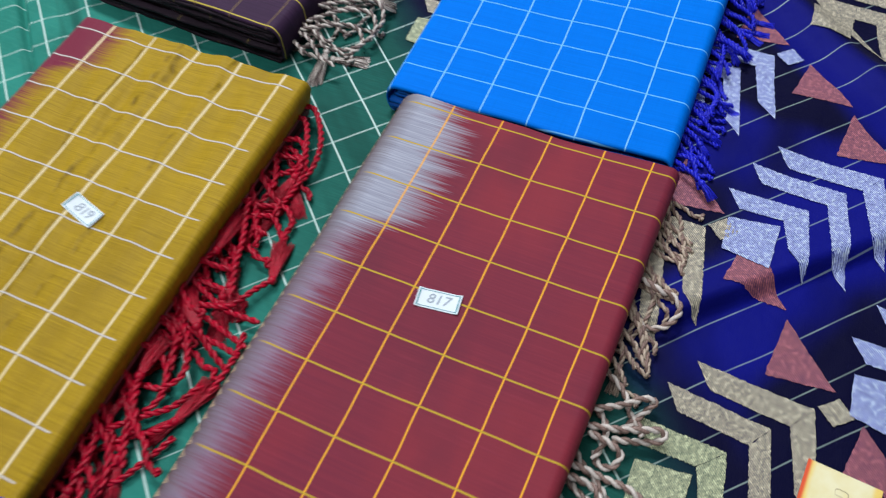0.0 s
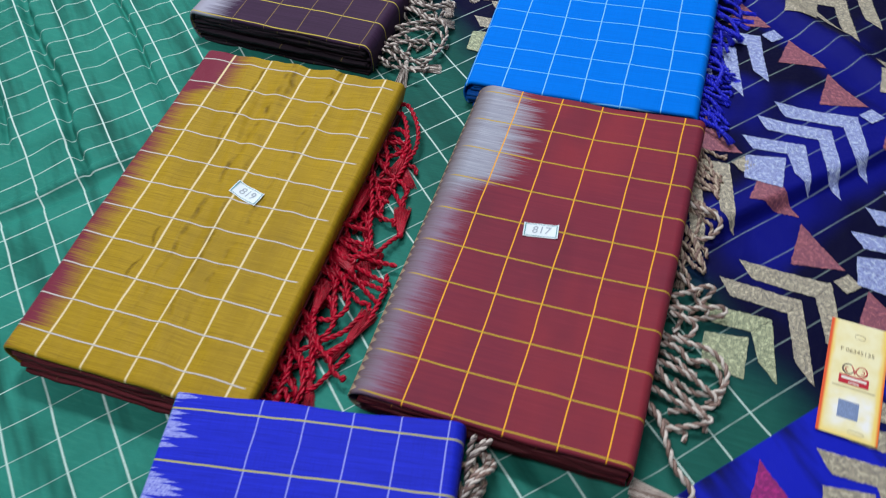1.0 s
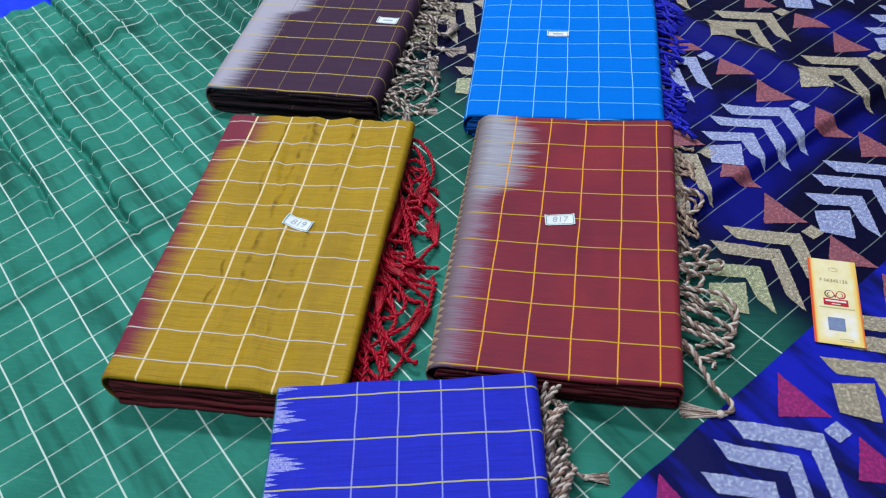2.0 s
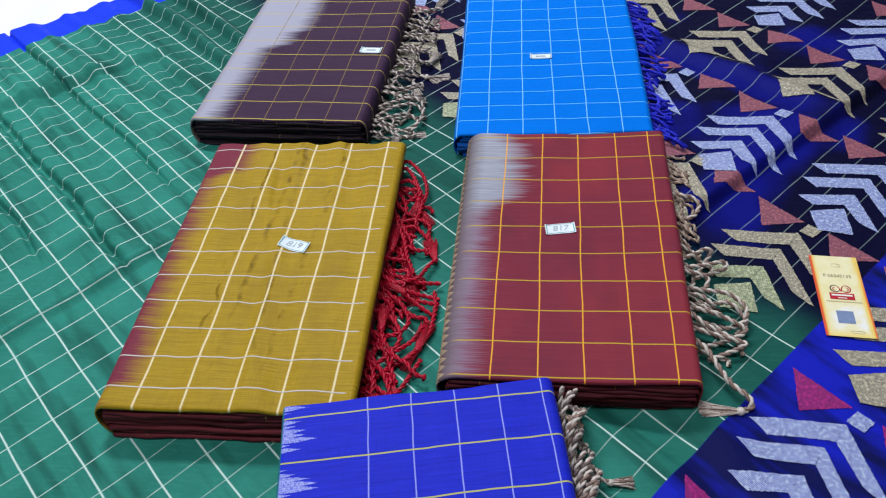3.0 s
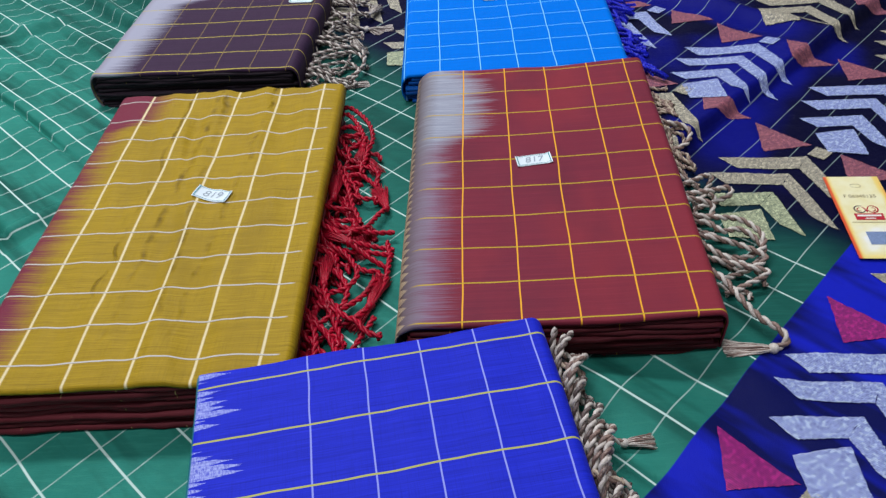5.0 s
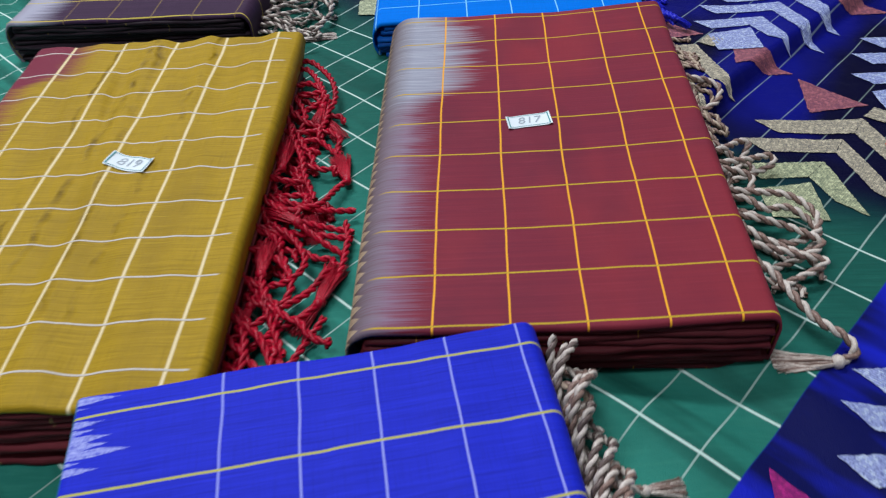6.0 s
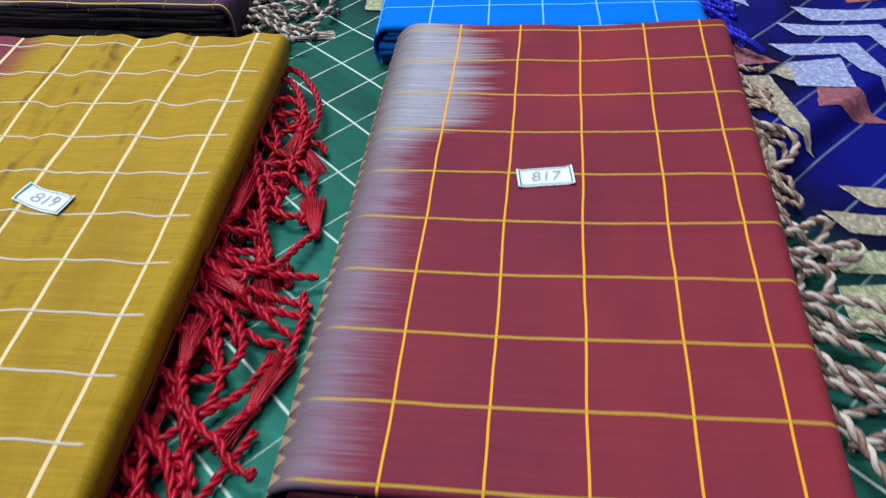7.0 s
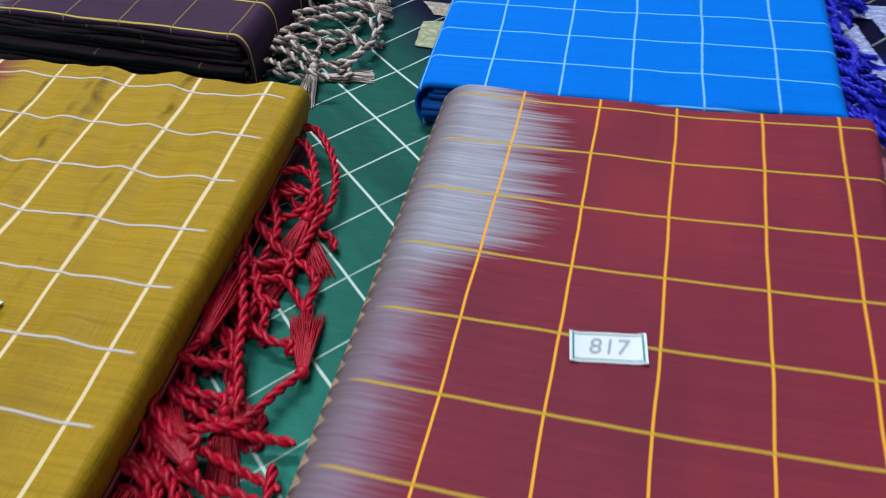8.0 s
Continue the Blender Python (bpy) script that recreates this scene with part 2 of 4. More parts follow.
def spread_cloth():
    """The opened saree: green checked body, blue borders, navy end piece."""
    c = Cloth("green_and_navy_silk", 0.5, 0.0, 0.05)
    a = c.x * 0.743 - c.y * 0.669
    b = c.x * 0.669 + c.y * 0.743
    wob = (c.noise(7, 7, 0, 2) - 0.5) * 0.006
    # the weave's own count of threads: looser and tighter stretches of the checks
    aw = a + wob
    r = (aw.op("MAXIMUM", -0.385) * -1.0 + 0.185) / 0.0356
    for hi, lo, pitch in ((-0.385, -0.73, 0.0345), (-0.73, -0.753, 0.023), (-0.753, -2.0, 0.0326)):
        r = r + (aw.op("MINIMUM", hi).op("MAXIMUM", lo) * -1.0 + hi) / pitch
    bw = b + 0.083 + wob
    q = bw.op("MAXIMUM", 0.0) / 0.0395 + bw.op("MINIMUM", 0.0) / 0.0453
    c.base((0.030, 0.235, 0.182), (0.020, 0.168, 0.128), c.noise(11, 11, 0, 5, 0.6).ramp(0.36, 0.64))
    c.paint((0.044, 0.26, 0.19), c.noise(40, 300, 0, 2).ramp(0.5, 0.8) * 0.5)
    # fold shade painted into the green as dark bands
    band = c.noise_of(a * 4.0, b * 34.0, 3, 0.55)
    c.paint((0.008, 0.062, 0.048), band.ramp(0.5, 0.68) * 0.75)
    # navy weft before the end piece begins, plus painted-in shade between the stacks
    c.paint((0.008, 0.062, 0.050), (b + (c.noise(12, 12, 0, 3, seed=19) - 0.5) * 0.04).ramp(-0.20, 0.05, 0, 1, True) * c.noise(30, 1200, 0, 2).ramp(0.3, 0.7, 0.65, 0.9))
    body = b.ramp(0.112, 0.082)
    white = (0.52, 0.68, 0.62)
    c.paint(white, q.lines(1.0, 0.0, 0.0185) * body)
    c.paint((0.0028, 0.0030, 0.024), (b + (c.noise(9, 9, 0, 3) - 0.5) * 0.05).ramp(0.07, 0.145, 0, 1, True))
    # blue silk sheen painted into the colour, in patches and along one fold
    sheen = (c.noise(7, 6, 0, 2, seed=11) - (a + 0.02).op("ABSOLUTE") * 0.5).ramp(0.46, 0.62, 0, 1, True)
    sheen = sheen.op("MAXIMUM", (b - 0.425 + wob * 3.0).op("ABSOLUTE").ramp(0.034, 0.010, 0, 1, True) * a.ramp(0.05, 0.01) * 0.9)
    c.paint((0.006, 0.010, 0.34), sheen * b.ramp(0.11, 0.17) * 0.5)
    c.paint(white, r.lines(1.0, 0.0, 0.0155) * a.ramp(-0.25, -0.05, 1.0, 0.55) * b.ramp(0.08, 0.16, 1.0, 0.6) * c.noise(40, 40, 0, 2).ramp(0.35, 0.6, 0.6, 1.0))
    border = (a + wob * 0.2).ramp(0.2075, 0.2085)
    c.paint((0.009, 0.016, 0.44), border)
    # shadowed creases of the border, put into its colour as dark streaks
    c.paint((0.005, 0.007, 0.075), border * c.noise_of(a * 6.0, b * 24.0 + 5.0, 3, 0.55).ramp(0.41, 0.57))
    c.paint((0.012, 0.045, 0.72), (a - b * BORDER_SLOPE).ramp(BORDER_IN + 0.0007, BORDER_IN - 0.0007))
    return c.done(c.weave() * 0.12 + c.noise(16, 16, 0, 3) + c.noise(55, 55, 0, 3, seed=4) * 0.35, 0.55, 0.006)


BORDER_IN, BORDER_OUT, BORDER_SLOPE = -0.979, -1.047, 0.09


def zari(name, rgb, under):
    """Raised metallic pattern weft: slanting bright picks with the ground showing between them."""
    c = Cloth(name, 0.5, 0.0, 0.25)
    b = c.x * 0.669 + c.y * 0.743 + (c.noise(60, 60, 0, 2) - 0.5) * 0.0010
    pick = b.lines(0.0014, 0.0, 0.00042, 0.5)
    lace = c.noise(420, 420, 0, 3, 0.7)
    c.base(under, rgb, pick * c.noise(160, 160, 0, 3).ramp(0.3, 0.55, 0.6, 1.0) + 0.10)
    c.paint(rgb, lace.ramp(0.5, 0.58) * 0.3)
    c.paint(under, c.noise(700, 700, 0, 2, seed=9).ramp(0.53, 0.6) * 0.5)
    c.paint(tuple(min(0.9, v * 1.75) for v in rgb), c.noise(300, 300, 0, 3, seed=3).ramp(0.5, 0.62) * pick * 0.85)
    return c.done(pick + lace * 0.5, 0.4, 0.0004)


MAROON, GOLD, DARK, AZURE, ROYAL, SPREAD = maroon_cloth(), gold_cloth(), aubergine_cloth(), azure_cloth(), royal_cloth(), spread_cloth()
SILVER_ZARI = zari("silver_zari", (0.38, 0.45, 0.77), (0.02, 0.03, 0.18))
GOLD_ZARI = zari("gold_zari", (0.46, 0.41, 0.29), (0.015, 0.025, 0.06))
GREEN_ZARI = zari("zari_on_green", (0.44, 0.46, 0.28), (0.015, 0.06, 0.045))
COPPER_ZARI = zari("copper_zari", (0.33, 0.11, 0.12), (0.06, 0.018, 0.08))
MAGENTA_ZARI = zari("magenta_zari", (0.34, 0.015, 0.15), (0.06, 0.004, 0.11))
PAPER = plain("label_paper", (0.72, 0.80, 0.84), 0.6, 0.06)
INK = plain("pencil_ink", (0.36, 0.42, 0.48), 0.7, 0.2)
TEAL = plain("teal_print", (0.05, 0.28, 0.30), 0.6, 0.1)
SHEET = plain("white_bedsheet", (0.74, 0.75, 0.80), 0.85, 0.06, 12)
WALLPAINT = plain("wall_paint", (0.40, 0.40, 0.39), 0.8, 0.05, 5)
CARD_FAINT = plain("faint_print", (0.62, 0.55, 0.34), 0.5, 0.1)
CARD_DARK = plain("dark_print", (0.13, 0.09, 0.09), 0.6, 0.1)
CARD_RED = plain("red_print", (0.50, 0.02, 0.04), 0.5, 0.1)
CARD_GREY = plain("brown_print", (0.30, 0.24, 0.14), 0.6, 0.1)
CARD_BLUE = plain("blue_grey_print", (0.22, 0.30, 0.50), 0.6, 0.35, 900)
CARD_PALE = plain("pale_print", (0.80, 0.80, 0.72), 0.5, 0.04)
RED_YARN = thread("red_yarn", (0.36, 0.002, 0.019), (0.68, 0.005, 0.042))
BEIGE_YARN = thread("beige_yarn", (0.46, 0.36, 0.27), (0.66, 0.55, 0.42))
BROWN_YARN = thread("brown_yarn", (0.22, 0.14, 0.115), (0.40, 0.29, 0.24))
GREY_YARN = thread("grey_yarn", (0.60, 0.53, 0.47), (0.78, 0.72, 0.64))
INK_YARN = thread("dark_yarn", (0.13, 0.095, 0.085), (0.26, 0.2, 0.18))
BLUE_YARN = thread("blue_yarn", (0.007, 0.010, 0.44), (0.025, 0.04, 0.86))

# ---- shape tools ----


def mesh_of(name, bm, mats, smooth=True):
    me = bpy.data.meshes.new(name)
    bm.normal_update()
    bm.to_mesh(me)
    bm.free()
    for m in mats:
        me.materials.append(m)
    if smooth:
        me.polygons.foreach_set("use_smooth", [True] * len(me.polygons))
    return me


def part(name, bm, material, parent, label="", smooth=True):
    mats = material if isinstance(material, (list, tuple)) else [material]
    ob = new(name, mesh_of(name, bm, mats, smooth))
    ob.parent = parent
    return tagged(ob, label)


def sheet_grid(bm, nu, nv, place, closed_u=False, index=0):
    """A grid of nu by nv points, place(i, j) giving each."""
    rows = [[bm.verts.new(place(i, j)) for i in range(nu)] for j in range(nv)]
    for j in range(nv - 1):
        for i in range(nu if closed_u else nu - 1):
            k = (i + 1) % nu
            f = bm.faces.new((rows[j][i], rows[j][k], rows[j + 1][k], rows[j + 1][i]))
            f.material_index = index
    return rows


def step(x, a, b):
    t = min(1, max(0, (x - a) / (b - a)))
    return t * t * (3 - 2 * t)


def bell(x, mid, wide):
    return math.exp(-((x - mid) / wide) ** 2)


def pleat(b, at, wide, tall, tail):
    """A lip that drops steeply on its near side and dies out slowly behind."""
    return tall * step(b, at - wide / 2, at + wide / 2) * math.exp(-max(b - at, 0) / tail)


def crevice(b, at, wide, deep):
    """A narrow crease sunk into a low swell of the cloth."""
    return 0.55 * deep * bell(b, at, 0.04) - deep * bell(b, at, wide)


FOLDS = ((-0.19, 0.012, 0.006), (-0.135, 0.010, 0.007), (-0.10, 0.008, -0.005), (-0.29, 0.012, 0.006), (-0.042, 0.012, -0.013), (-0.018, 0.010, 0.010), (0.008, 0.010, -0.012), (0.030, 0.010, 0.010), (0.055, 0.010, -0.010))


def ground_z(x, y):
    """The height of the opened saree with its folds."""
    a, b = x * 0.743 - y * 0.669, x * 0.669 + y * 0.743
    z = 0.0012 + 0.0022 * (noise.noise((x * 5, y * 5, 0.3)) + 0.6) + 0.002 * step(-a, 0.0, 0.3) + 0.0014 * noise.noise((x * 17, y * 17, 2.0))
    # ridges and hollows of the navy end piece
    lift = step(b, 0.08, 0.2)
    z += lift * pleat(-a + 0.08 * (b - 0.2), -0.032, 0.014, 0.016, 0.09)
    z += step(b, 0.15, 0.3) * 0.005 * bell(a, -0.09, 0.03)
    z += 0.010 * bell(b, 0.445, 0.015) * step(-a, -0.06, 0.02)
    # long creases of the green body
    far = step(-a, 0.40, 0.58)
    top = step(-a, 0.60, 0.68)
    for mid, wide, tall in FOLDS:
        z += top * tall * bell(b + 0.006 * math.sin(a * 16), mid, wide)
    z += far * crevice(b + 0.002 * math.sin(a * 23), -0.235, 0.0030, 0.010)
    wand = b + 0.008 * noise.noise((a * 8, 3.0, 0))
    z += crevice(wand, -0.343, 0.0052 + 0.0012 * math.sin(a * 150), 0.015) * step(-a, 0.36, 0.44)
    z += 0.0045 * noise.noise((a * 5, b * 26, 7.0)) * far + 0.002 * noise.noise((a * 14, b * 60, 8.0)) * far
    z += crevice(wand, -0.413, 0.0038, 0.009) * step(-a, 0.45, 0.52)
    along = a + 0.055 - 0.15 * (b + 0.09)
    z += 0.008 * bell(along, -0.758, 0.008) * step(-b, 0.04, 0.12) - 0.006 * bell(along, -0.740, 0.005) * step(-b, 0.04, 0.12)
    z += (0.006 * bell(a, -0.390, 0.006) - 0.004 * bell(a, -0.374, 0.006)) * step(-b, 0.24, 0.32)
    # ripples beside the maroon and blue stacks
    near = step(a, 0.0, 0.08) * step(-b, -0.02, 0.03)
    z += near * 0.0040 * (1 + math.sin((b + 0.012 * math.sin(a * 26)) * 88 + 0.9)) * bell(a, 0.15, 0.10)
    return max(z, 0.0)


def smooth_path(points, gap):
    """A Catmull-Rom run through points, sampled about every gap."""
    pts = [Vector(p) for p in points]
    pts = [2 * pts[0] - pts[1], *pts, 2 * pts[-1] - pts[-2]]
    out = []
    for p0, p1, p2, p3 in zip(pts, pts[1:], pts[2:], pts[3:]):
        n = max(2, int((p2 - p1).length / gap))
        for k in range(n):
            t = k / n
            out.append(0.5 * (2 * p1 + (p2 - p0) * t + (2 * p0 - 5 * p1 + 4 * p2 - p3) * t * t + (3 * p1 - p0 - 3 * p2 + p3) * t ** 3))
    return out + [pts[-2]]


def tube(bm, path, radii, sides=5, index=0):
    side = Vector((0.3, 0.2, 1))
    rings = []
    for k, p in enumerate(path):
        ahead = (path[min(k + 1, len(path) - 1)] - path[max(k - 1, 0)]).normalized()
        side = (side - ahead * side.dot(ahead)).normalized()
        other = ahead.cross(side)
        r = radii[k]
        rings.append([p + (side * math.cos(s) + other * math.sin(s)) * r for s in (2 * math.pi * i / sides for i in range(sides))])
    sheet_grid(bm, sides, len(rings), lambda i, j: rings[j][i], True, index)


def twisted(bm, path, radius, pitch, strands=2, sides=5):
    """A cord of strands wound round each other along path."""
    side = Vector((0.3, 0.2, 1))
    runs, length = [[] for _ in range(strands)], 0.0
    for k, p in enumerate(path):
        ahead = (path[min(k + 1, len(path) - 1)] - path[max(k - 1, 0)]).normalized()
        side = (side - ahead * side.dot(ahead)).normalized()
        other = ahead.cross(side)
        if k:
            length += (p - path[k - 1]).length
        for s in range(strands):
            ang = 2 * math.pi * (length / pitch + s / strands)
            runs[s].append(p + (side * math.cos(ang) + other * math.sin(ang)) * radius * 0.52)
    for s, run in enumerate(runs):
        tube(bm, run, [radius * 0.6] * len(run), sides, s % 2)


def brush(bm, root, way, length, rng, hairs=46, spread=0.22):
    """The cut end of a tassel: a soft bundle of many fine threads."""
    way = Vector(way).normalized()
    side = way.cross(Vector((0, 0, 1))).normalized()
    for k in range(int(hairs * 1.6)):
        ang, rad = rng.uniform(0, 6.283), math.sqrt(rng.random())
        u, v = rad * math.cos(ang), rad * math.sin(ang) * 0.8
        n = length * rng.uniform(0.7, 1.05)
        bend = side * rng.uniform(-0.10, 0.10) * n
        run = []
        for t in (0, 0.15, 0.4, 0.7, 1):
            fan = 0.0016 + spread * n * (0.55 * min(t, 0.25) / 0.25 * 0.5 + 0.5 * t)
            p = Vector(root) + way * n * t + side * u * fan + Vector((0, 0, 1)) * (v * fan * 0.8) + bend * t * t
            p.z = max(p.z - 0.004 * t * t, ground_z(p.x, p.y) + 0.0008)
            run.append(p)
        tube(bm, run, [0.00045, 0.00045, 0.00045, 0.0004, 0.00025], 3, k % 2)
    ring = [Vector(root) - way * 0.003, Vector(root) - way * 0.001, Vector(root) + way * 0.0015]
    tube(bm, ring, [0.0018, 0.0028, 0.0022], 8, 0)

# ---- the room ----


def box(bm, x0, x1, y0, y1, z0, z1):
    bmesh.ops.create_cube(bm, size=1, matrix=Matrix.LocRotScale(((x0 + x1) / 2, (y0 + y1) / 2, (z0 + z1) / 2), None, (x1 - x0, y1 - y0, z1 - z0)))


def slab(name, x0, x1, y0, y1, z0, z1, material, label, kind="structure"):
    bm = bmesh.new()
    box(bm, x0, x1, y0, y1, z0, z1)
    return tagged(new(name, mesh_of(name, bm, [material], False)), label, name.split("_")[0], "", kind)


bm = bmesh.new()
sheet_grid(bm, 90, 90, lambda i, j: (-2.2 + i * 4.4 / 89, -2.2 + j * 4.4 / 89, -0.004 + 0.003 * noise.noise((i * 0.4, j * 0.4, 5))))
tagged(new("floor", mesh_of("floor", bm, [SHEET])), "white bedsheet spread flat over the display floor", "floor", "", "structure")
slab("wall_north", -2.3, 2.3, 2.2, 2.3, -0.02, 2.6, WALLPAINT, "plain pale painted shop wall")
slab("wall_south", -2.3, 2.3, -2.3, -2.2, -0.02, 2.6, WALLPAINT, "plain pale painted shop wall")
slab("wall_east", 2.2, 2.3, -2.2, 2.2, -0.02, 2.6, WALLPAINT, "plain pale painted shop wall")
slab("wall_west", -2.3, -2.2, -2.2, 2.2, -0.02, 2.6, WALLPAINT, "plain pale painted shop wall")
slab("ceiling", -2.3, 2.3, -2.3, 2.3, 2.6, 2.7, WALLPAINT, "plain pale painted shop ceiling")

# ---- the opened saree ----

NA, NB = 540, 520
B0, B1, A1 = -0.75, 0.95, 0.62


def spread_point(i, j):
    b = B0 + 0.30 * min(j, 60) / 60 + 0.25 * min(max(j - 60, 0), 140) / 140 + 1.15 * max(j - 200, 0) / (NB - 201)
    a0 = BORDER_OUT + 0.11 * b + 0.004 * math.sin(b * 31) + 0.006 * noise.noise((b * 6, 1.0, 0))
    a = a0 + (A1 - a0) * i / (NA - 1)
    x, y = a * 0.743 + b * 0.669, -a * 0.669 + b * 0.743
    return x, y, ground_z(x, y)


bm = bmesh.new()
sheet_grid(bm, NA, NB, spread_point)
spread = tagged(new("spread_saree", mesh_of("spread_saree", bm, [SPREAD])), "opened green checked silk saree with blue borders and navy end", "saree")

# ---- woven motifs of the end piece ----


def patch(bm, p00, p10, p11, p01, nu, nv, rng, lift=0.0009):
    """A four-cornered woven patch lying on the cloth, with stepped edges."""
    def place(i, j):
        u, v = i / (nu - 1), j / (nv - 1)
        x = (p00[0] * (1 - u) + p10[0] * u) * (1 - v) + (p01[0] * (1 - u) + p11[0] * u) * v
        y = (p00[1] * (1 - u) + p10[1] * u) * (1 - v) + (p01[1] * (1 - u) + p11[1] * u) * v
        if i in (0, nu - 1) or j in (0, nv - 1):
            x, y = x + rng.uniform(-0.0005, 0.0005), y + rng.uniform(-0.0005, 0.0005)
        return x, y, ground_z(x, y) + lift
    sheet_grid(bm, nu, nv, place)


CHEVRONS = (
    ((-0.095, 0.001), (-0.013, -0.003), (0.003, -0.083), (-0.014, -0.066), (-0.026, -0.021), (-0.082, -0.017)),
    ((-0.110, -0.023), (-0.037, -0.028), (-0.020, -0.111), (-0.038, -0.092), (-0.048, -0.045), (-0.098, -0.041)),
    ((-0.122, -0.055), (-0.060, -0.056), (-0.050, -0.118), (-0.067, -0.101), (-0.076, -0.073), (-0.109, -0.073)),
)
SQUARE = ((-0.115, -0.084), (-0.077, -0.080), (-0.077, -0.122), (-0.113, -0.115))
DIAMOND = ((-0.012, 0.0), (0.0, 0.011), (0.012, 0.0), (0.0, -0.011))
TRIANGLES = (((-0.045, 0.058), (-0.003, 0.015), (-0.050, 0.010)), ((0.018, -0.002), (0.060, -0.045), (0.010, -0.045)))


def motif(cx, cy, thread_mat, tri_mat, rng, tucked=False):
    """One woven leaf group; tucked: its foot is drawn into a fold of the cloth."""
    tuck = (0.010, 0.042) if tucked else (0.0, 0.0)

    def at(p):
        return cx + p[0], cy + p[1]
    def yarn(p):
        b = (cx + p[0]) * 0.669 + (cy + p[1]) * 0.743
        a = (cx + p[0]) * 0.743 - (cy + p[1]) * 0.669
        return GREEN_ZARI if b < 0.135 and a < 0.2 else thread_mat
    for tip, corner, foot, foot_in, corner_in, tip_in in CHEVRONS[:2] if tucked else CHEVRONS:
        bm = bmesh.new()
        patch(bm, at(tip), at(corner), at(corner_in), at(tip_in), 44, 5, rng)
        patch(bm, at(corner), at(foot), at(foot_in), at(corner_in), 44, 5, rng)
        part("woven_chevron", bm, yarn(corner_in), spread)
    if tucked:
        bm = bmesh.new()
        patch(bm, at((-0.106, -0.020)), at((-0.066, -0.058)), at((-0.031, -0.101)), at((-0.072, -0.063)), 14, 14, rng)
        part("woven_chevron", bm, thread_mat, spread)
    for shape, name in ((tuple((p[0] + tuck[0], p[1] + tuck[1]) for p in SQUARE), "woven_square"), (DIAMOND, "woven_diamond")):
        bm = bmesh.new()
        patch(bm, *[at(p) for p in shape], 14, 14, rng, 0.0014)
        part(name, bm, yarn(shape[0]), spread)
    for p, q, s in TRIANGLES:
        bm = bmesh.new()
        mid = ((q[0] + s[0]) / 2, (q[1] + s[1]) / 2)
        patch(bm, at(p), at(q), at(mid), at(s), 16, 16, rng, 0.0007)
        part("woven_triangle", bm, tri_mat, spread)


rng = random.Random(5)
ACROSS = (0.1065, -0.110)
ROWS_OF_MOTIFS = (
    ((0.130, -0.285), 0, 2, GOLD_ZARI, MAGENTA_ZARI),
    ((0.243, -0.165), 0, 2, SILVER_ZARI, MAGENTA_ZARI),
    ((0.254, 0.081), -5, 2, GOLD_ZARI, COPPER_ZARI),
    ((0.263, 0.288), -4, 1, SILVER_ZARI, COPPER_ZARI),
    ((0.2685, 0.308), 1, 3, SILVER_ZARI, COPPER_ZARI),
    ((0.267, 0.511), -3, 2, GOLD_ZARI, COPPER_ZARI),
    ((0.280, 0.535), 2, 4, GOLD_ZARI, COPPER_ZARI),
    ((0.388, 0.640), -2, 3, SILVER_ZARI, COPPER_ZARI),
)
for (mx, my), first, last, thread_mat, tri_mat in ROWS_OF_MOTIFS:
    for k in range(first, last):
        motif(mx + ACROSS[0] * k, my + ACROSS[1] * k, thread_mat, tri_mat, rng, (mx, k) in ((0.267, 0), (0.267, 1)))

# ---- folded sarees ----


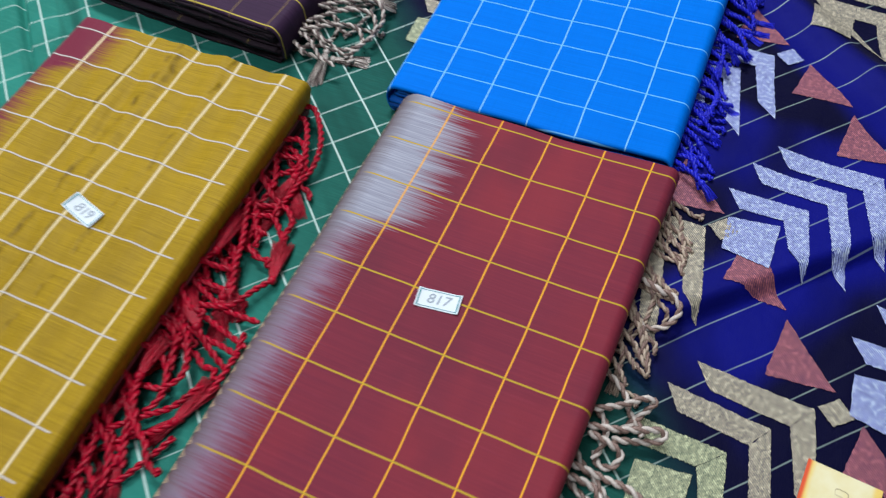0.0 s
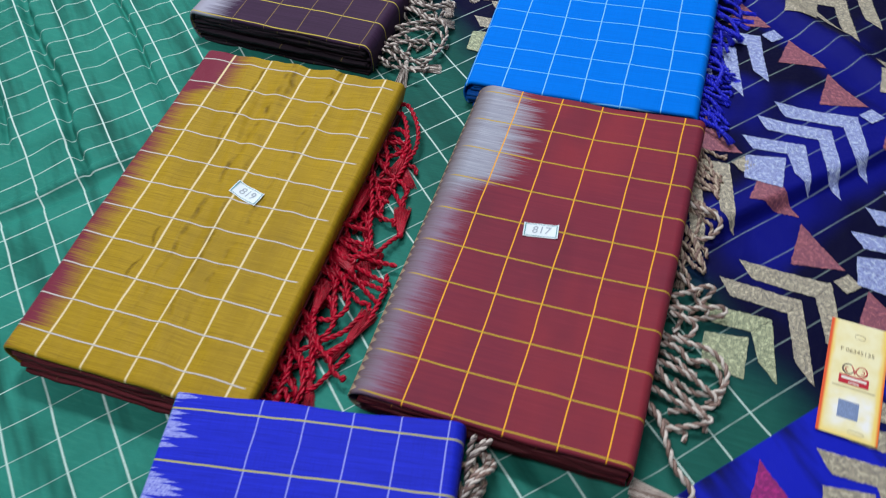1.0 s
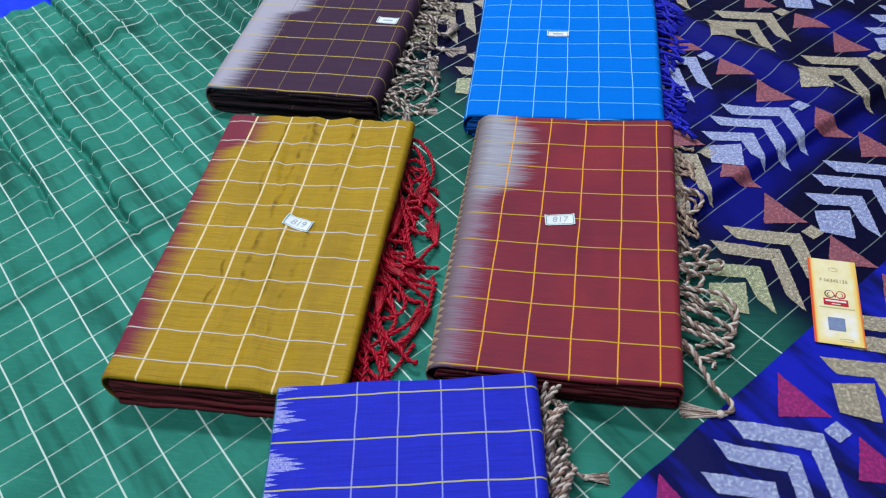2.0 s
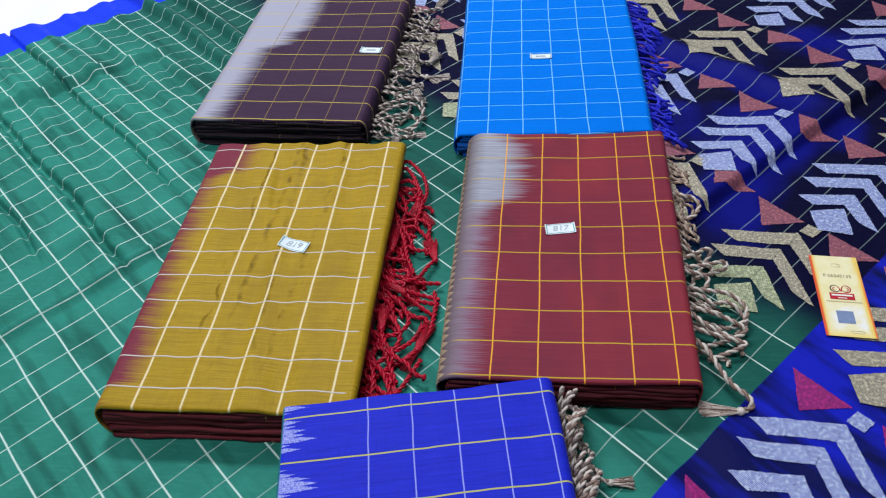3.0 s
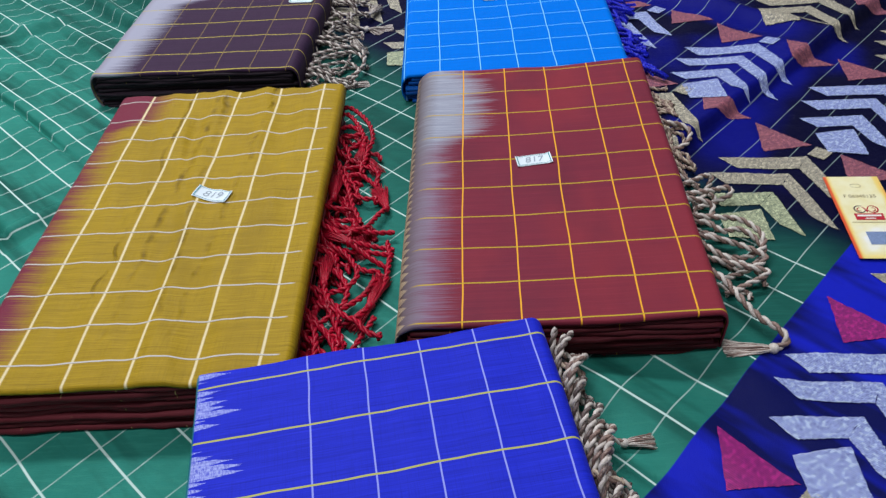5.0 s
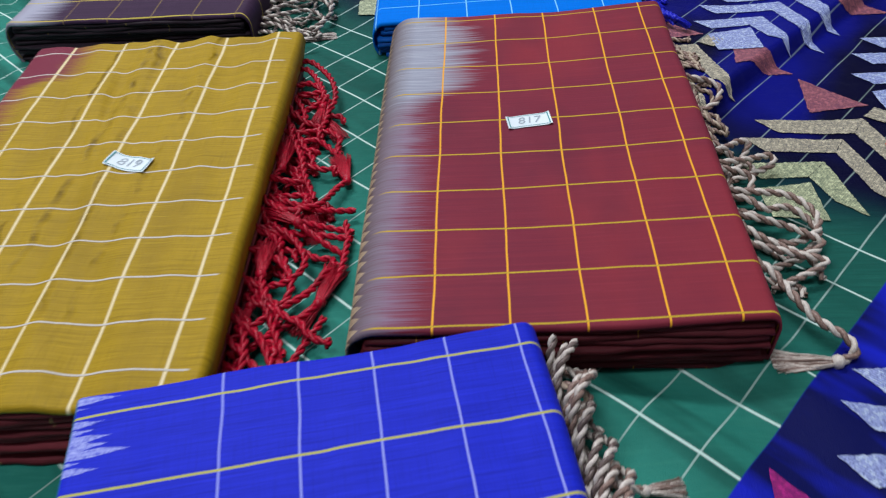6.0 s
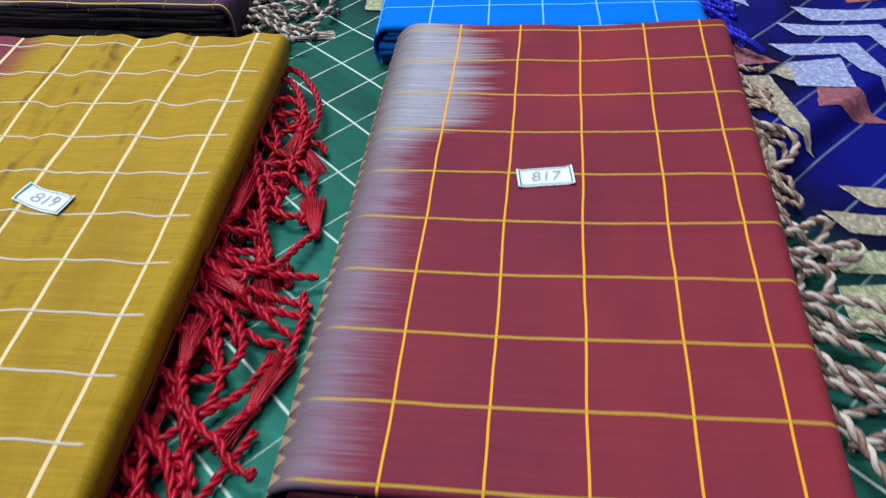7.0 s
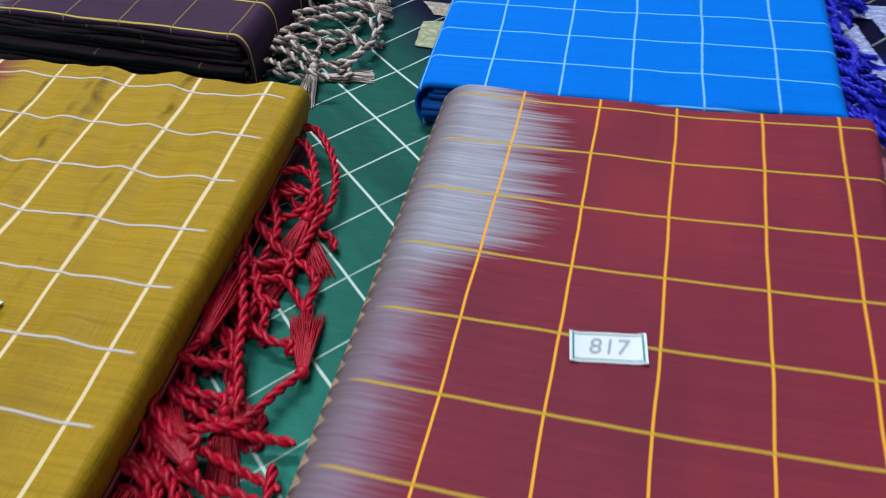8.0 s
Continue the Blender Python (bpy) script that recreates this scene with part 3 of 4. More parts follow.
class Folded:
    """One folded saree: an outer wrap over a stack of inner folds."""

    def __init__(self, label, cx, cy, turn, wide, long, tall, cloth, inner, sag=0.0, crumple=0.0, layers=6, seed=1, tilt=0.0, roll=0.5, bend=0.008, under=0.002):
        self.wide, self.long, self.tall, self.sag, self.crumple, self.seed = wide, long, tall, sag, crumple, seed
        self.tilt, self.roll, self.bend, self.under = tilt, roll, bend, under
        self.thing = tagged(new("folded_saree"), label, "saree", "folded sarees on display")
        self.m = pose(cx, cy, ground_z(cx, cy) * 0.3, 0, 0, turn)
        self.thing.matrix_world = self.m
        self.rng = random.Random(seed)
        self.wrap(cloth)
        for k in range(layers):
            self.fold(k, layers, inner)

    def dent(self, x, y):
        u, v = 2 * x / self.wide, 2 * y / self.long
        z = self.tilt * u - self.sag * (1 - min(1, u * u)) + self.crumple * (0.0012 + 0.0008 * step(self.crumple, 1, 2)) * noise.noise((x * 46 + y * 3, y * 9, self.seed)) * bell(u, 0.1, 0.9)
        z += self.crumple * 0.0011 * noise.noise((x * 24, y * 7, self.seed + 5)) * step(v, -0.3, 0.9)
        z += max(0.0, self.crumple - 1) * 0.0060 * max(0.0, 0.30 - abs(noise.noise((x * 30 + y * 4, y * 6, self.seed + 7)))) * step(v, -0.5, 0.6) * bell(u, 0.15, 0.7)
        z += min(self.crumple, 1.0) * 0.0005 * noise.noise((x * 80 + y * 14, y * 22, self.seed + 3))
        return z + 0.0010 * noise.noise((x * 16, y * 16, self.seed + 9)) + 0.0012 * noise.noise((0, y * 22, self.seed)) * step(abs(u), 0.6, 1.0)

    def top_z(self, x, y):
        return self.tall + self.dent(x, y)

    def wrap(self, cloth):
        w, h = self.wide / 2, self.tall
        r, thin, bend, drop_r = h * self.roll, 0.0013, self.bend, self.bend * 1.5
        outer = [(w - self.under, h * 0.2), (w - self.under * 0.4, h * 0.42), (w, h - drop_r)]
        outer += [(w - bend + bend * math.cos(t), h - drop_r + drop_r * math.sin(t)) for t in (0.2, 0.4, 0.6, 0.8, 1.0, 1.2, 1.4)]
        outer += [(w - bend - (2 * w - bend - r) * k / 84, h) for k in range(85)]
        left = [(-w + r + r * math.cos(t), h / 2 + h / 2 * math.sin(t)) for t in (math.pi / 2 + math.pi * k / 14 for k in range(1, 15))]
        outer += left + [(-w * 0.4, 0.0), (w * 0.3, 0.0)]
        inner = []
        for k, (x, z) in enumerate(outer):
            a, b = outer[max(k - 1, 0)], outer[min(k + 1, len(outer) - 1)]
            dx, dz = b[0] - a[0], b[1] - a[1]
            n = math.hypot(dx, dz)
            inner.append((x - dz / n * thin, z + dx / n * thin))
        ring = outer + inner[::-1]
        curl = 0.003
        ends = [math.radians(a) for a in (84, 65, 45, 25)]
        stations = [(-self.long / 2 + curl - curl * math.sin(t), curl * (1 - math.cos(t))) for t in ends]
        stations += [(-self.long / 2 + curl + (self.long - 2 * curl) * k / 110, 0.0) for k in range(111)]
        stations += [(self.long / 2 - curl + curl * math.sin(t), curl * (1 - math.cos(t))) for t in ends[::-1]]

        def place(i, j):
            (x, z), (y, drop) = ring[i], stations[j]
            weight = step(z / h, 0.55, 0.95)
            skew = 0.0015 * noise.noise((y * 9, self.seed, z * 20)) * (1 if abs(x) > w * 0.8 else 0)
            return x + skew, y + 0.0025 * noise.noise((x * 14, self.seed, 4.0)) * step(abs(y) / self.long, 0.4, 0.5), z - drop * weight + weight * self.dent(x, y)
        bm = bmesh.new()
        rows = sheet_grid(bm, len(ring), len(stations), place, True)
        n = len(outer)
        for row, order in ((rows[0], 1), (rows[-1], -1)):
            for k in range(n - 1):
                quad = (row[k], row[k + 1], row[-2 - k], row[-1 - k])
                bm.faces.new(quad[::-1] if order > 0 else quad)
        bmesh.ops.recalc_face_normals(bm, faces=bm.faces)
        part("outer_wrap", bm, cloth, self.thing)

    def fold(self, k, count, inner):
        h, rng = self.tall, self.rng
        lo, hi = 0.0022, h - 0.0035 - self.sag
        th = (hi - lo) / count
        z0 = lo + th * (k + 0.5)
        near, far = -self.long / 2 + rng.uniform(-0.002, 0.004) - 0.003 * (1 - k / count), self.long / 2 - rng.uniform(0.003, 0.008)
        x0, x1 = -self.wide / 2 + h * self.roll * (0.25 + abs(2 * (k + 0.5) / count - 1) ** 2 * 0.5) + rng.uniform(0.001, 0.006), self.wide / 2 - rng.uniform(0.003, 0.008)
        r = th * 0.50
        loop = [(near + r - r * math.sin(t), z0 + r * math.cos(t)) for t in (math.pi * i / 8 for i in range(9))]
        loop += [(far - r + r * math.sin(t), z0 - r * math.cos(t)) for t in (math.pi * i / 8 for i in range(9))]
        n = 44
        s = self.seed + k * 3.1

        def place(i, j):
            x = x0 + (x1 - x0) * j / (n - 1)
            y, z = loop[i]
            sign = -1 if y < 0 else 1
            y += sign * (0.003 * noise.noise((x * 18, s, 0)) + 0.0012 * noise.noise((x * 60, s, 3)))
            return x, y, z + 0.0012 * noise.noise((x * 22, y * 10, s))
        bm = bmesh.new()
        rows = sheet_grid(bm, len(loop), n, place, True)
        bm.faces.new(rows[0][::-1])
        bm.faces.new(rows[-1])
        bmesh.ops.recalc_face_normals(bm, faces=bm.faces)
        part("fold_layer", bm, inner, self.thing)

    def sticker(self, x, y, turn, wide, long, words=""):
        """A paper price sticker at a world place on the top."""
        spot = self.m.inverted() @ Vector((x, y, 0))
        turn = radians(turn) - self.m.to_euler().z
        c, s = math.cos(turn), math.sin(turn)

        def put(u, v, lift):
            px, py = spot.x + u * c - v * s, spot.y + u * s + v * c
            curl = 0.0012 * step(abs(u) / wide, 0.36, 0.5)
            return px, py, self.top_z(px, py) + 0.0008 + curl + lift
        bm = bmesh.new()
        sheet_grid(bm, 9, 5, lambda i, j: put((i / 8 - 0.5) * wide, (j / 4 - 0.5) * long, 0.0))
        sheet_grid(bm, 9, 5, lambda i, j: put((i / 8 - 0.5) * wide, (j / 4 - 0.5) * long, -0.0004))
        paper = part("price_sticker", bm, PAPER, self.thing, "small white paper price sticker with teal edge lines")
        for at in (-0.45, 0.45):
            bm = bmesh.new()
            sheet_grid(bm, 2, 5, lambda i, j: put(at * wide + (i - 0.5) * 0.0008, (j / 4 - 0.5) * long * 0.9, 0.00025))
            part("edge_line", bm, TEAL, paper)
        for at in (-0.42, 0.42):
            bm = bmesh.new()
            sheet_grid(bm, 9, 2, lambda i, j: put((i / 8 - 0.5) * wide * 0.88, at * long + (j - 0.5) * 0.0004, 0.00025))
            part("edge_line", bm, TEAL, paper)
        if words:
            text = bpy.data.curves.new("handwriting", "FONT")
            text.body, text.size, text.align_x, text.align_y, text.shear = words, long * 0.72, "CENTER", "CENTER", 0.15
            flat = new("handwriting", text)
            me = bpy.data.meshes.new_from_object(flat.evaluated_get(bpy.context.evaluated_depsgraph_get()))
            bpy.data.objects.remove(flat)
            me.materials.clear()
            me.materials.append(INK)
            for v in me.vertices:
                v.co = put(v.co.x * 1.05, v.co.y, 0.0003)
            ob = new("handwriting", me)
            ob.parent = paper
        else:
            bm = bmesh.new()
            sheet_grid(bm, 6, 2, lambda i, j: put((i / 5 - 0.5) * wide * 0.45, (j - 0.5) * long * 0.22, 0.0003))
            part("handwriting", bm, INK, paper)

    def cord(self, points, radius, pitch, yarns, tip=None, hairs=46, aim=None):
        """A fringe cord through world points, with an optional brush end."""
        rng = self.rng
        path = smooth_path(points, radius * 0.75)
        for p in path:
            p.z = max(p.z, ground_z(p.x, p.y) + radius * 1.05)
        bm = bmesh.new()
        twisted(bm, path, radius, pitch)
        ob = part("fringe_cord", bm, yarns, self.thing)
        ob.matrix_parent_inverse = self.m.inverted()
        if tip:
            bm = bmesh.new()
            way = Vector((*aim, 0.004)) if aim else path[-1] - path[-4]
            way.z *= 0.4
            brush(bm, path[-1], way, tip, rng, hairs)
            end = part("tassel_tip", bm, yarns, ob)
            bm = bmesh.new()
            bmesh.ops.create_uvsphere(bm, u_segments=10, v_segments=7, radius=radius * 1.45, matrix=Matrix.Translation(path[-1]))
            part("knot", bm, yarns[0], ob)
        return ob

    def fringe(self, spots, radius, pitch, yarns, reach, length, tips=0.4, heap=0.016, tip=0.022, fall=0.16, hairs=50):
        """Cords that leave the right side at local y spots and lie tangled in a heap. reach(y): how far out, length: of a cord."""
        rng, w = self.rng, self.wide / 2
        for y in spots:
            x, z = w - 0.006, rng.uniform(0.2, 0.6) * self.tall
            way, total, gap = rng.uniform(-1.1, 0.25), length * rng.uniform(0.7, 1.3), 0.009
            lvl = rng.uniform(0.0, heap)
            run, spin = [(x, y, z)], rng.choice((-1, 1)) * rng.uniform(0.0, 0.35)
            for k in range(int(total / gap)):
                x, y = x + gap * math.cos(way), y + gap * math.sin(way)
                z += (lvl * (1.0 - 0.5 * k * gap / total) - z) * 0.45 + rng.uniform(-0.001, 0.001)
                run.append((x, y, z))
                x = min(x, w + reach(y))
                away = (x - w) / max(reach(y), 0.004)
                way += rng.gauss(0, 0.2) + spin
                if away > 0.85:
                    way += 0.55 * (1 if math.sin(way - math.pi) > 0 else -1)
                elif away < 0.2:
                    way += -0.45 * math.sin(way)
                way += fall * math.sin(-math.pi / 2 - way)
                if abs(y) > self.long / 2 - 0.004:
                    break
            if len(run) < 4:
                continue
            world_run = [self.m @ Vector(p) for p in run]
            self.cord(world_run, radius, pitch, yarns, tip * rng.uniform(0.8, 1.25) if rng.random() < tips else None, hairs)


L_MAROON = layer_cloth("maroon_inner_folds", (0.105, 0.014, 0.02), (0.35, 0.17, 0.02))
L_GOLD = layer_cloth("wine_inner_folds", (0.15, 0.022, 0.03), (0.35, 0.27, 0.10))
L_DARK = layer_cloth("black_inner_folds", (0.030, 0.019, 0.028), (0.22, 0.17, 0.05))
L_AZURE = layer_cloth("azure_inner_folds", (0.003, 0.11, 0.50), (0.2, 0.4, 0.6))
L_ROYAL = layer_cloth("royal_inner_folds", (0.012, 0.02, 0.34), (0.3, 0.3, 0.3))

maroon = Folded("folded maroon silk saree with golden checks and grey brushed side", -0.0155, 0.023, 0, 0.239, 0.370, 0.0448, MAROON, L_MAROON, 0.003, 0.3, 9, 2, 0.0016, 0.46)
maroon.sticker(-0.0205, 0.0358, 8, 0.032, 0.0150, "817")
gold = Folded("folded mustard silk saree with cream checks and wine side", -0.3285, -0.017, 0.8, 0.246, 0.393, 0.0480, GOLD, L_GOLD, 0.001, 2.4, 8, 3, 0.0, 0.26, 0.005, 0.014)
gold.sticker(-0.3050, -0.0020, -15, 0.032, 0.0160, "819")
dark = Folded("folded aubergine silk saree with thin gold checks and grey side", -0.3827, 0.416, -2.4, 0.245, 0.370, 0.046, DARK, L_DARK, 0.001, 0.4, 10, 5, 0.0, 0.26)
dark.sticker(-0.290, 0.401, -5, 0.031, 0.0145)
azure = Folded("folded azure silk saree with pale blue checks", -0.036, 0.405, 2.2, 0.25, 0.38, 0.036, AZURE, L_AZURE, 0.001, 0.4, 6, 7, 0.0, 0.3)
azure.sticker(-0.047, 0.395, 2, 0.030, 0.0115)
royal = Folded("folded royal blue silk saree with pale checks and woven flames", -0.1135, -0.370, 10.5, 0.243, 0.372, 0.0505, ROYAL, L_ROYAL, 0.0, 0.6, 7, 9, 0.0, 0.12)


def spaced(n, lo, hi, rng, jitter=0.006):
    return [lo + (hi - lo) * (k + 0.5) / n + rng.uniform(-jitter, jitter) for k in range(n)]


# red fringe of the mustard saree
RED = [RED_YARN, RED_YARN]
gold.fringe(spaced(13, -0.178, 0.160, gold.rng), 0.0025, 0.0150, RED, lambda y: 0.030 + 0.020 * bell(y, -0.10, 0.06) - 0.010 * step(-y, 0.13, 0.19), 0.095, 0.0, 0.020, 0.028, 0.25, 120)
gold.fringe(spaced(30, -0.180, 0.160, gold.rng), 0.0025, 0.0150, RED, lambda y: 0.014, 0.055, 0.3, 0.028, 0.030, 0.3, 130)



def laid(owner, flat, z0, z1, radius, yarns, tip=None, hairs=60, aim=None):
    """A single cord lying through flat places, sinking from z0 to z1."""
    n = len(flat) - 1
    owner.cord([(x, y, z0 + (z1 - z0) * k / n) for k, (x, y) in enumerate(flat)], radius, radius * 5.4, yarns, tip, hairs, aim)


laid(gold, [(-0.222, 0.160), (-0.207, 0.175), (-0.186, 0.151), (-0.178, 0.125), (-0.182, 0.105), (-0.192, 0.103)], 0.026, 0.012, 0.0025, RED)
laid(gold, [(-0.223, 0.153), (-0.207, 0.160), (-0.192, 0.137), (-0.188, 0.119), (-0.196, 0.107), (-0.212, 0.104)], 0.026, 0.016, 0.0025, RED)
laid(gold, [(-0.218, 0.130), (-0.200, 0.140), (-0.184, 0.120), (-0.182, 0.092), (-0.190, 0.075), (-0.204, 0.066)], 0.024, 0.010, 0.0025, RED)
laid(gold, [(-0.210, 0.055), (-0.198, 0.061), (-0.186, 0.067), (-0.174, 0.058), (-0.163, 0.045)], 0.020, 0.006, 0.0025, RED)
laid(gold, [(-0.210, -0.030), (-0.176, -0.020), (-0.169, -0.011), (-0.163, 0.005), (-0.157, 0.017)], 0.020, 0.010, 0.0025, RED, 0.036, 200, (-0.013, 0.042))
laid(gold, [(-0.150, -0.060), (-0.162, -0.055), (-0.172, -0.050), (-0.182, -0.043)], 0.006, 0.022, 0.0025, RED, 0.036, 240, (-0.032, 0.026))
laid(gold, [(-0.214, -0.010), (-0.212, 0.002), (-0.208, 0.010), (-0.204, 0.018)], 0.022, 0.024, 0.0025, RED, 0.040, 200, (-0.005, 0.049))
laid(gold, [(-0.205, 0.070), (-0.203, 0.060), (-0.193, 0.037), (-0.187, 0.015), (-0.177, -0.008)], 0.026, 0.014, 0.0025, RED)
laid(gold, [(-0.214, -0.008), (-0.194, -0.015), (-0.177, -0.020), (-0.162, -0.020), (-0.147, -0.018)], 0.020, 0.010, 0.0025, RED)
laid(gold, [(-0.214, -0.028), (-0.183, -0.032), (-0.168, -0.035), (-0.146, -0.039)], 0.016, 0.008, 0.0025, RED)
laid(gold, [(-0.212, -0.040), (-0.178, -0.046), (-0.164, -0.046), (-0.146, -0.048)], 0.016, 0.010, 0.0025, RED)
laid(gold, [(-0.210, -0.042), (-0.189, -0.049), (-0.173, -0.075), (-0.182, -0.092), (-0.200, -0.096), (-0.214, -0.108)], 0.020, 0.012, 0.0025, RED)
laid(gold, [(-0.176, -0.150), (-0.182, -0.137), (-0.192, -0.114), (-0.198, -0.092)], 0.010, 0.022, 0.0025, RED, 0.032, 200, (-0.003, 0.026))
laid(gold, [(-0.208, -0.172), (-0.200, -0.150), (-0.186, -0.132), (-0.170, -0.120), (-0.161, -0.108)], 0.012, 0.010, 0.0025, RED, 0.036, 220, (0.007, 0.036))
laid(gold, [(-0.214, -0.150), (-0.196, -0.130), (-0.182, -0.115), (-0.167, -0.100), (-0.158, -0.078)], 0.018, 0.012, 0.0025, RED)
laid(gold, [(-0.210, -0.180), (-0.196, -0.172), (-0.175, -0.160), (-0.164, -0.138), (-0.156, -0.118)], 0.010, 0.008, 0.0025, RED)
laid(gold, [(-0.152, -0.030), (-0.149, -0.050), (-0.151, -0.080), (-0.160, -0.105)], 0.010, 0.008, 0.0025, RED, 0.028, 160, (-0.02, -0.03))
# brown and beige fringes
TAN, ASH, INKY = [BEIGE_YARN, BROWN_YARN], [GREY_YARN, BROWN_YARN], [GREY_YARN, INK_YARN]
maroon.fringe(spaced(26, 0.02, 0.182, maroon.rng), 0.0019, 0.010, TAN, lambda y: 0.017, 0.05, 0.05, 0.020, 0.016, 0.3)
maroon.fringe(spaced(6, -0.12, 0.03, maroon.rng), 0.0023, 0.014, ASH, lambda y: 0.026, 0.06, 0.1, 0.020, 0.02, 0.15)
for flat in (
    [(0.104, 0.118), (0.118, 0.115), (0.128, 0.116), (0.136, 0.109), (0.132, 0.096), (0.122, 0.090), (0.112, 0.090)],
    [(0.104, 0.010), (0.121, 0.022), (0.132, 0.033), (0.140, 0.035), (0.133, 0.022), (0.124, 0.008)],
    [(0.104, -0.002), (0.122, 0.004), (0.135, 0.010), (0.150, 0.017), (0.152, 0.012), (0.141, 0.007), (0.122, 0.002)],
    [(0.106, -0.006), (0.122, -0.007), (0.130, -0.010), (0.127, -0.019), (0.118, -0.019), (0.114, -0.010)],
    [(0.102, -0.030), (0.123, -0.030), (0.147, -0.031), (0.161, -0.044), (0.160, -0.060), (0.143, -0.068), (0.122, -0.060)],
    [(0.102, -0.038), (0.120, -0.038), (0.130, -0.045), (0.145, -0.040), (0.156, -0.047), (0.161, -0.062), (0.150, -0.074)],
    [(0.102, -0.055), (0.123, -0.057), (0.142, -0.063), (0.158, -0.073), (0.145, -0.082), (0.122, -0.089)],
    [(0.102, -0.080), (0.122, -0.085), (0.138, -0.087), (0.155, -0.091), (0.137, -0.100), (0.120, -0.106)],
    [(0.104, -0.060), (0.118, -0.072), (0.132, -0.078), (0.148, -0.085), (0.153, -0.098)],
):
    laid(maroon, flat, 0.026, 0.007, 0.0026, ASH)
laid(maroon, [(0.102, -0.095), (0.115, -0.105), (0.124, -0.121), (0.134, -0.138), (0.148, -0.149), (0.151, -0.157), (0.141, -0.161)], 0.028, 0.004, 0.0029, ASH, 0.036, 170, (-0.035, -0.001))
dark.fringe(spaced(26, -0.17, 0.175, dark.rng), 0.0020, 0.011, INKY, lambda y: 0.040 + 0.015 * bell(y, -0.12, 0.05), 0.10, 0.12, 0.028, 0.030, 0.04, 90)
dark.fringe(spaced(20, -0.17, 0.175, dark.rng), 0.0021, 0.011, INKY, lambda y: 0.024, 0.06, 0.1, 0.034, 0.030, 0.12, 90)
for flat in (
    [(-0.262, 0.262), (-0.240, 0.290), (-0.215, 0.300), (-0.202, 0.280), (-0.214, 0.258), (-0.236, 0.252)],
    [(-0.262, 0.250), (-0.244, 0.268), (-0.222, 0.280), (-0.208, 0.266), (-0.218, 0.248)],
    [(-0.262, 0.285), (-0.240, 0.305), (-0.218, 0.318), (-0.204, 0.302), (-0.206, 0.276)],
):
    laid(dark, flat, 0.030, 0.012, 0.0022, INKY)
laid(dark, [(-0.262, 0.240), (-0.245, 0.242), (-0.230, 0.246)], 0.012, 0.006, 0.0024, INKY, 0.034, 140)
laid(dark, [(-0.262, 0.380), (-0.235, 0.385), (-0.212, 0.390)], 0.024, 0.008, 0.0022, INKY, 0.034, 140)
royal.fringe(spaced(26, -0.15, 0.176, royal.rng), 0.0021, 0.012, INKY, lambda y: 0.018, 0.045, 0.0, 0.030, 0.026, 0.6)
royal.fringe(spaced(26, -0.15, 0.170, royal.rng), 0.0025, 0.013, TAN, lambda y: 0.011, 0.040, 0.0, 0.040, 0.026, 0.6)
for k in range(7):
    runs = []
    for n in range(60):
        v = 0.180 - n * 0.0052
        turn = v * (95 + 9 * (k % 3)) + k * 0.9
        runs.append(royal.m @ Vector((royal.wide / 2 + 0.004 + 0.010 * (1 + math.sin(turn)) * (0.55 + 0.12 * k % 0.5), v, 0.020 + 0.012 * math.cos(turn) + 0.002 * k)))
    royal.cord(runs, 0.0024, 0.013, INKY if k % 2 else ASH)
laid(royal, [(-0.004, -0.230), (0.006, -0.236), (0.014, -0.239), (0.022, -0.239)], 0.020, 0.006, 0.0022, ASH, 0.020, 120, (0.014, 0.002))
BLUES = [BLUE_YARN, BLUE_YARN]
azure.fringe(spaced(72, -0.175, 0.18, azure.rng), 0.0021, 0.008, BLUES, lambda y: 0.022, 0.045, 0.35, 0.026, 0.014, 0.2, 50)

# ---- the printed card on the end piece ----


def card_stock():
    """Cream board printed with an orange glow that runs in from its long edges."""
    c = Cloth("cream_card", 0.4, 0.0, 0.35)
    ink = c.x + (c.noise(60, 60, 0, 2) - 0.5) * 0.004
    c.base((0.84, 0.79, 0.50), (0.80, 0.72, 0.38), c.noise(70, 70, 0, 3).ramp(0.4, 0.65))
    c.paint((0.84, 0.62, 0.16), ink.ramp(-0.0165, -0.021, 0, 1, True))
    c.paint((0.84, 0.62, 0.16), ink.ramp(0.0165, 0.021, 0, 1, True))
    c.paint((0.84, 0.66, 0.18), c.y.ramp(-0.047, -0.054, 0, 1, True) * 0.8)
    c.paint((0.74, 0.10, 0.035), c.x.ramp(-0.0195, -0.0222, 0, 1, True))
    c.paint((0.76, 0.16, 0.03), c.x.ramp(0.0205, 0.0230, 0, 1, True) * c.y.ramp(0.055, 0.0))
    c.paint((0.84, 0.84, 0.80), (c.noise(60, 60, 0, 2, seed=4).ramp(0.3, 0.6) * c.x.ramp(-0.017, -0.012) * c.x.ramp(0.019, 0.015) * c.y.ramp(-0.012, -0.018) * c.y.ramp(-0.048, -0.043)))
    return c.done(c.noise(600, 600, 0, 2), 0.15, 0.0003)


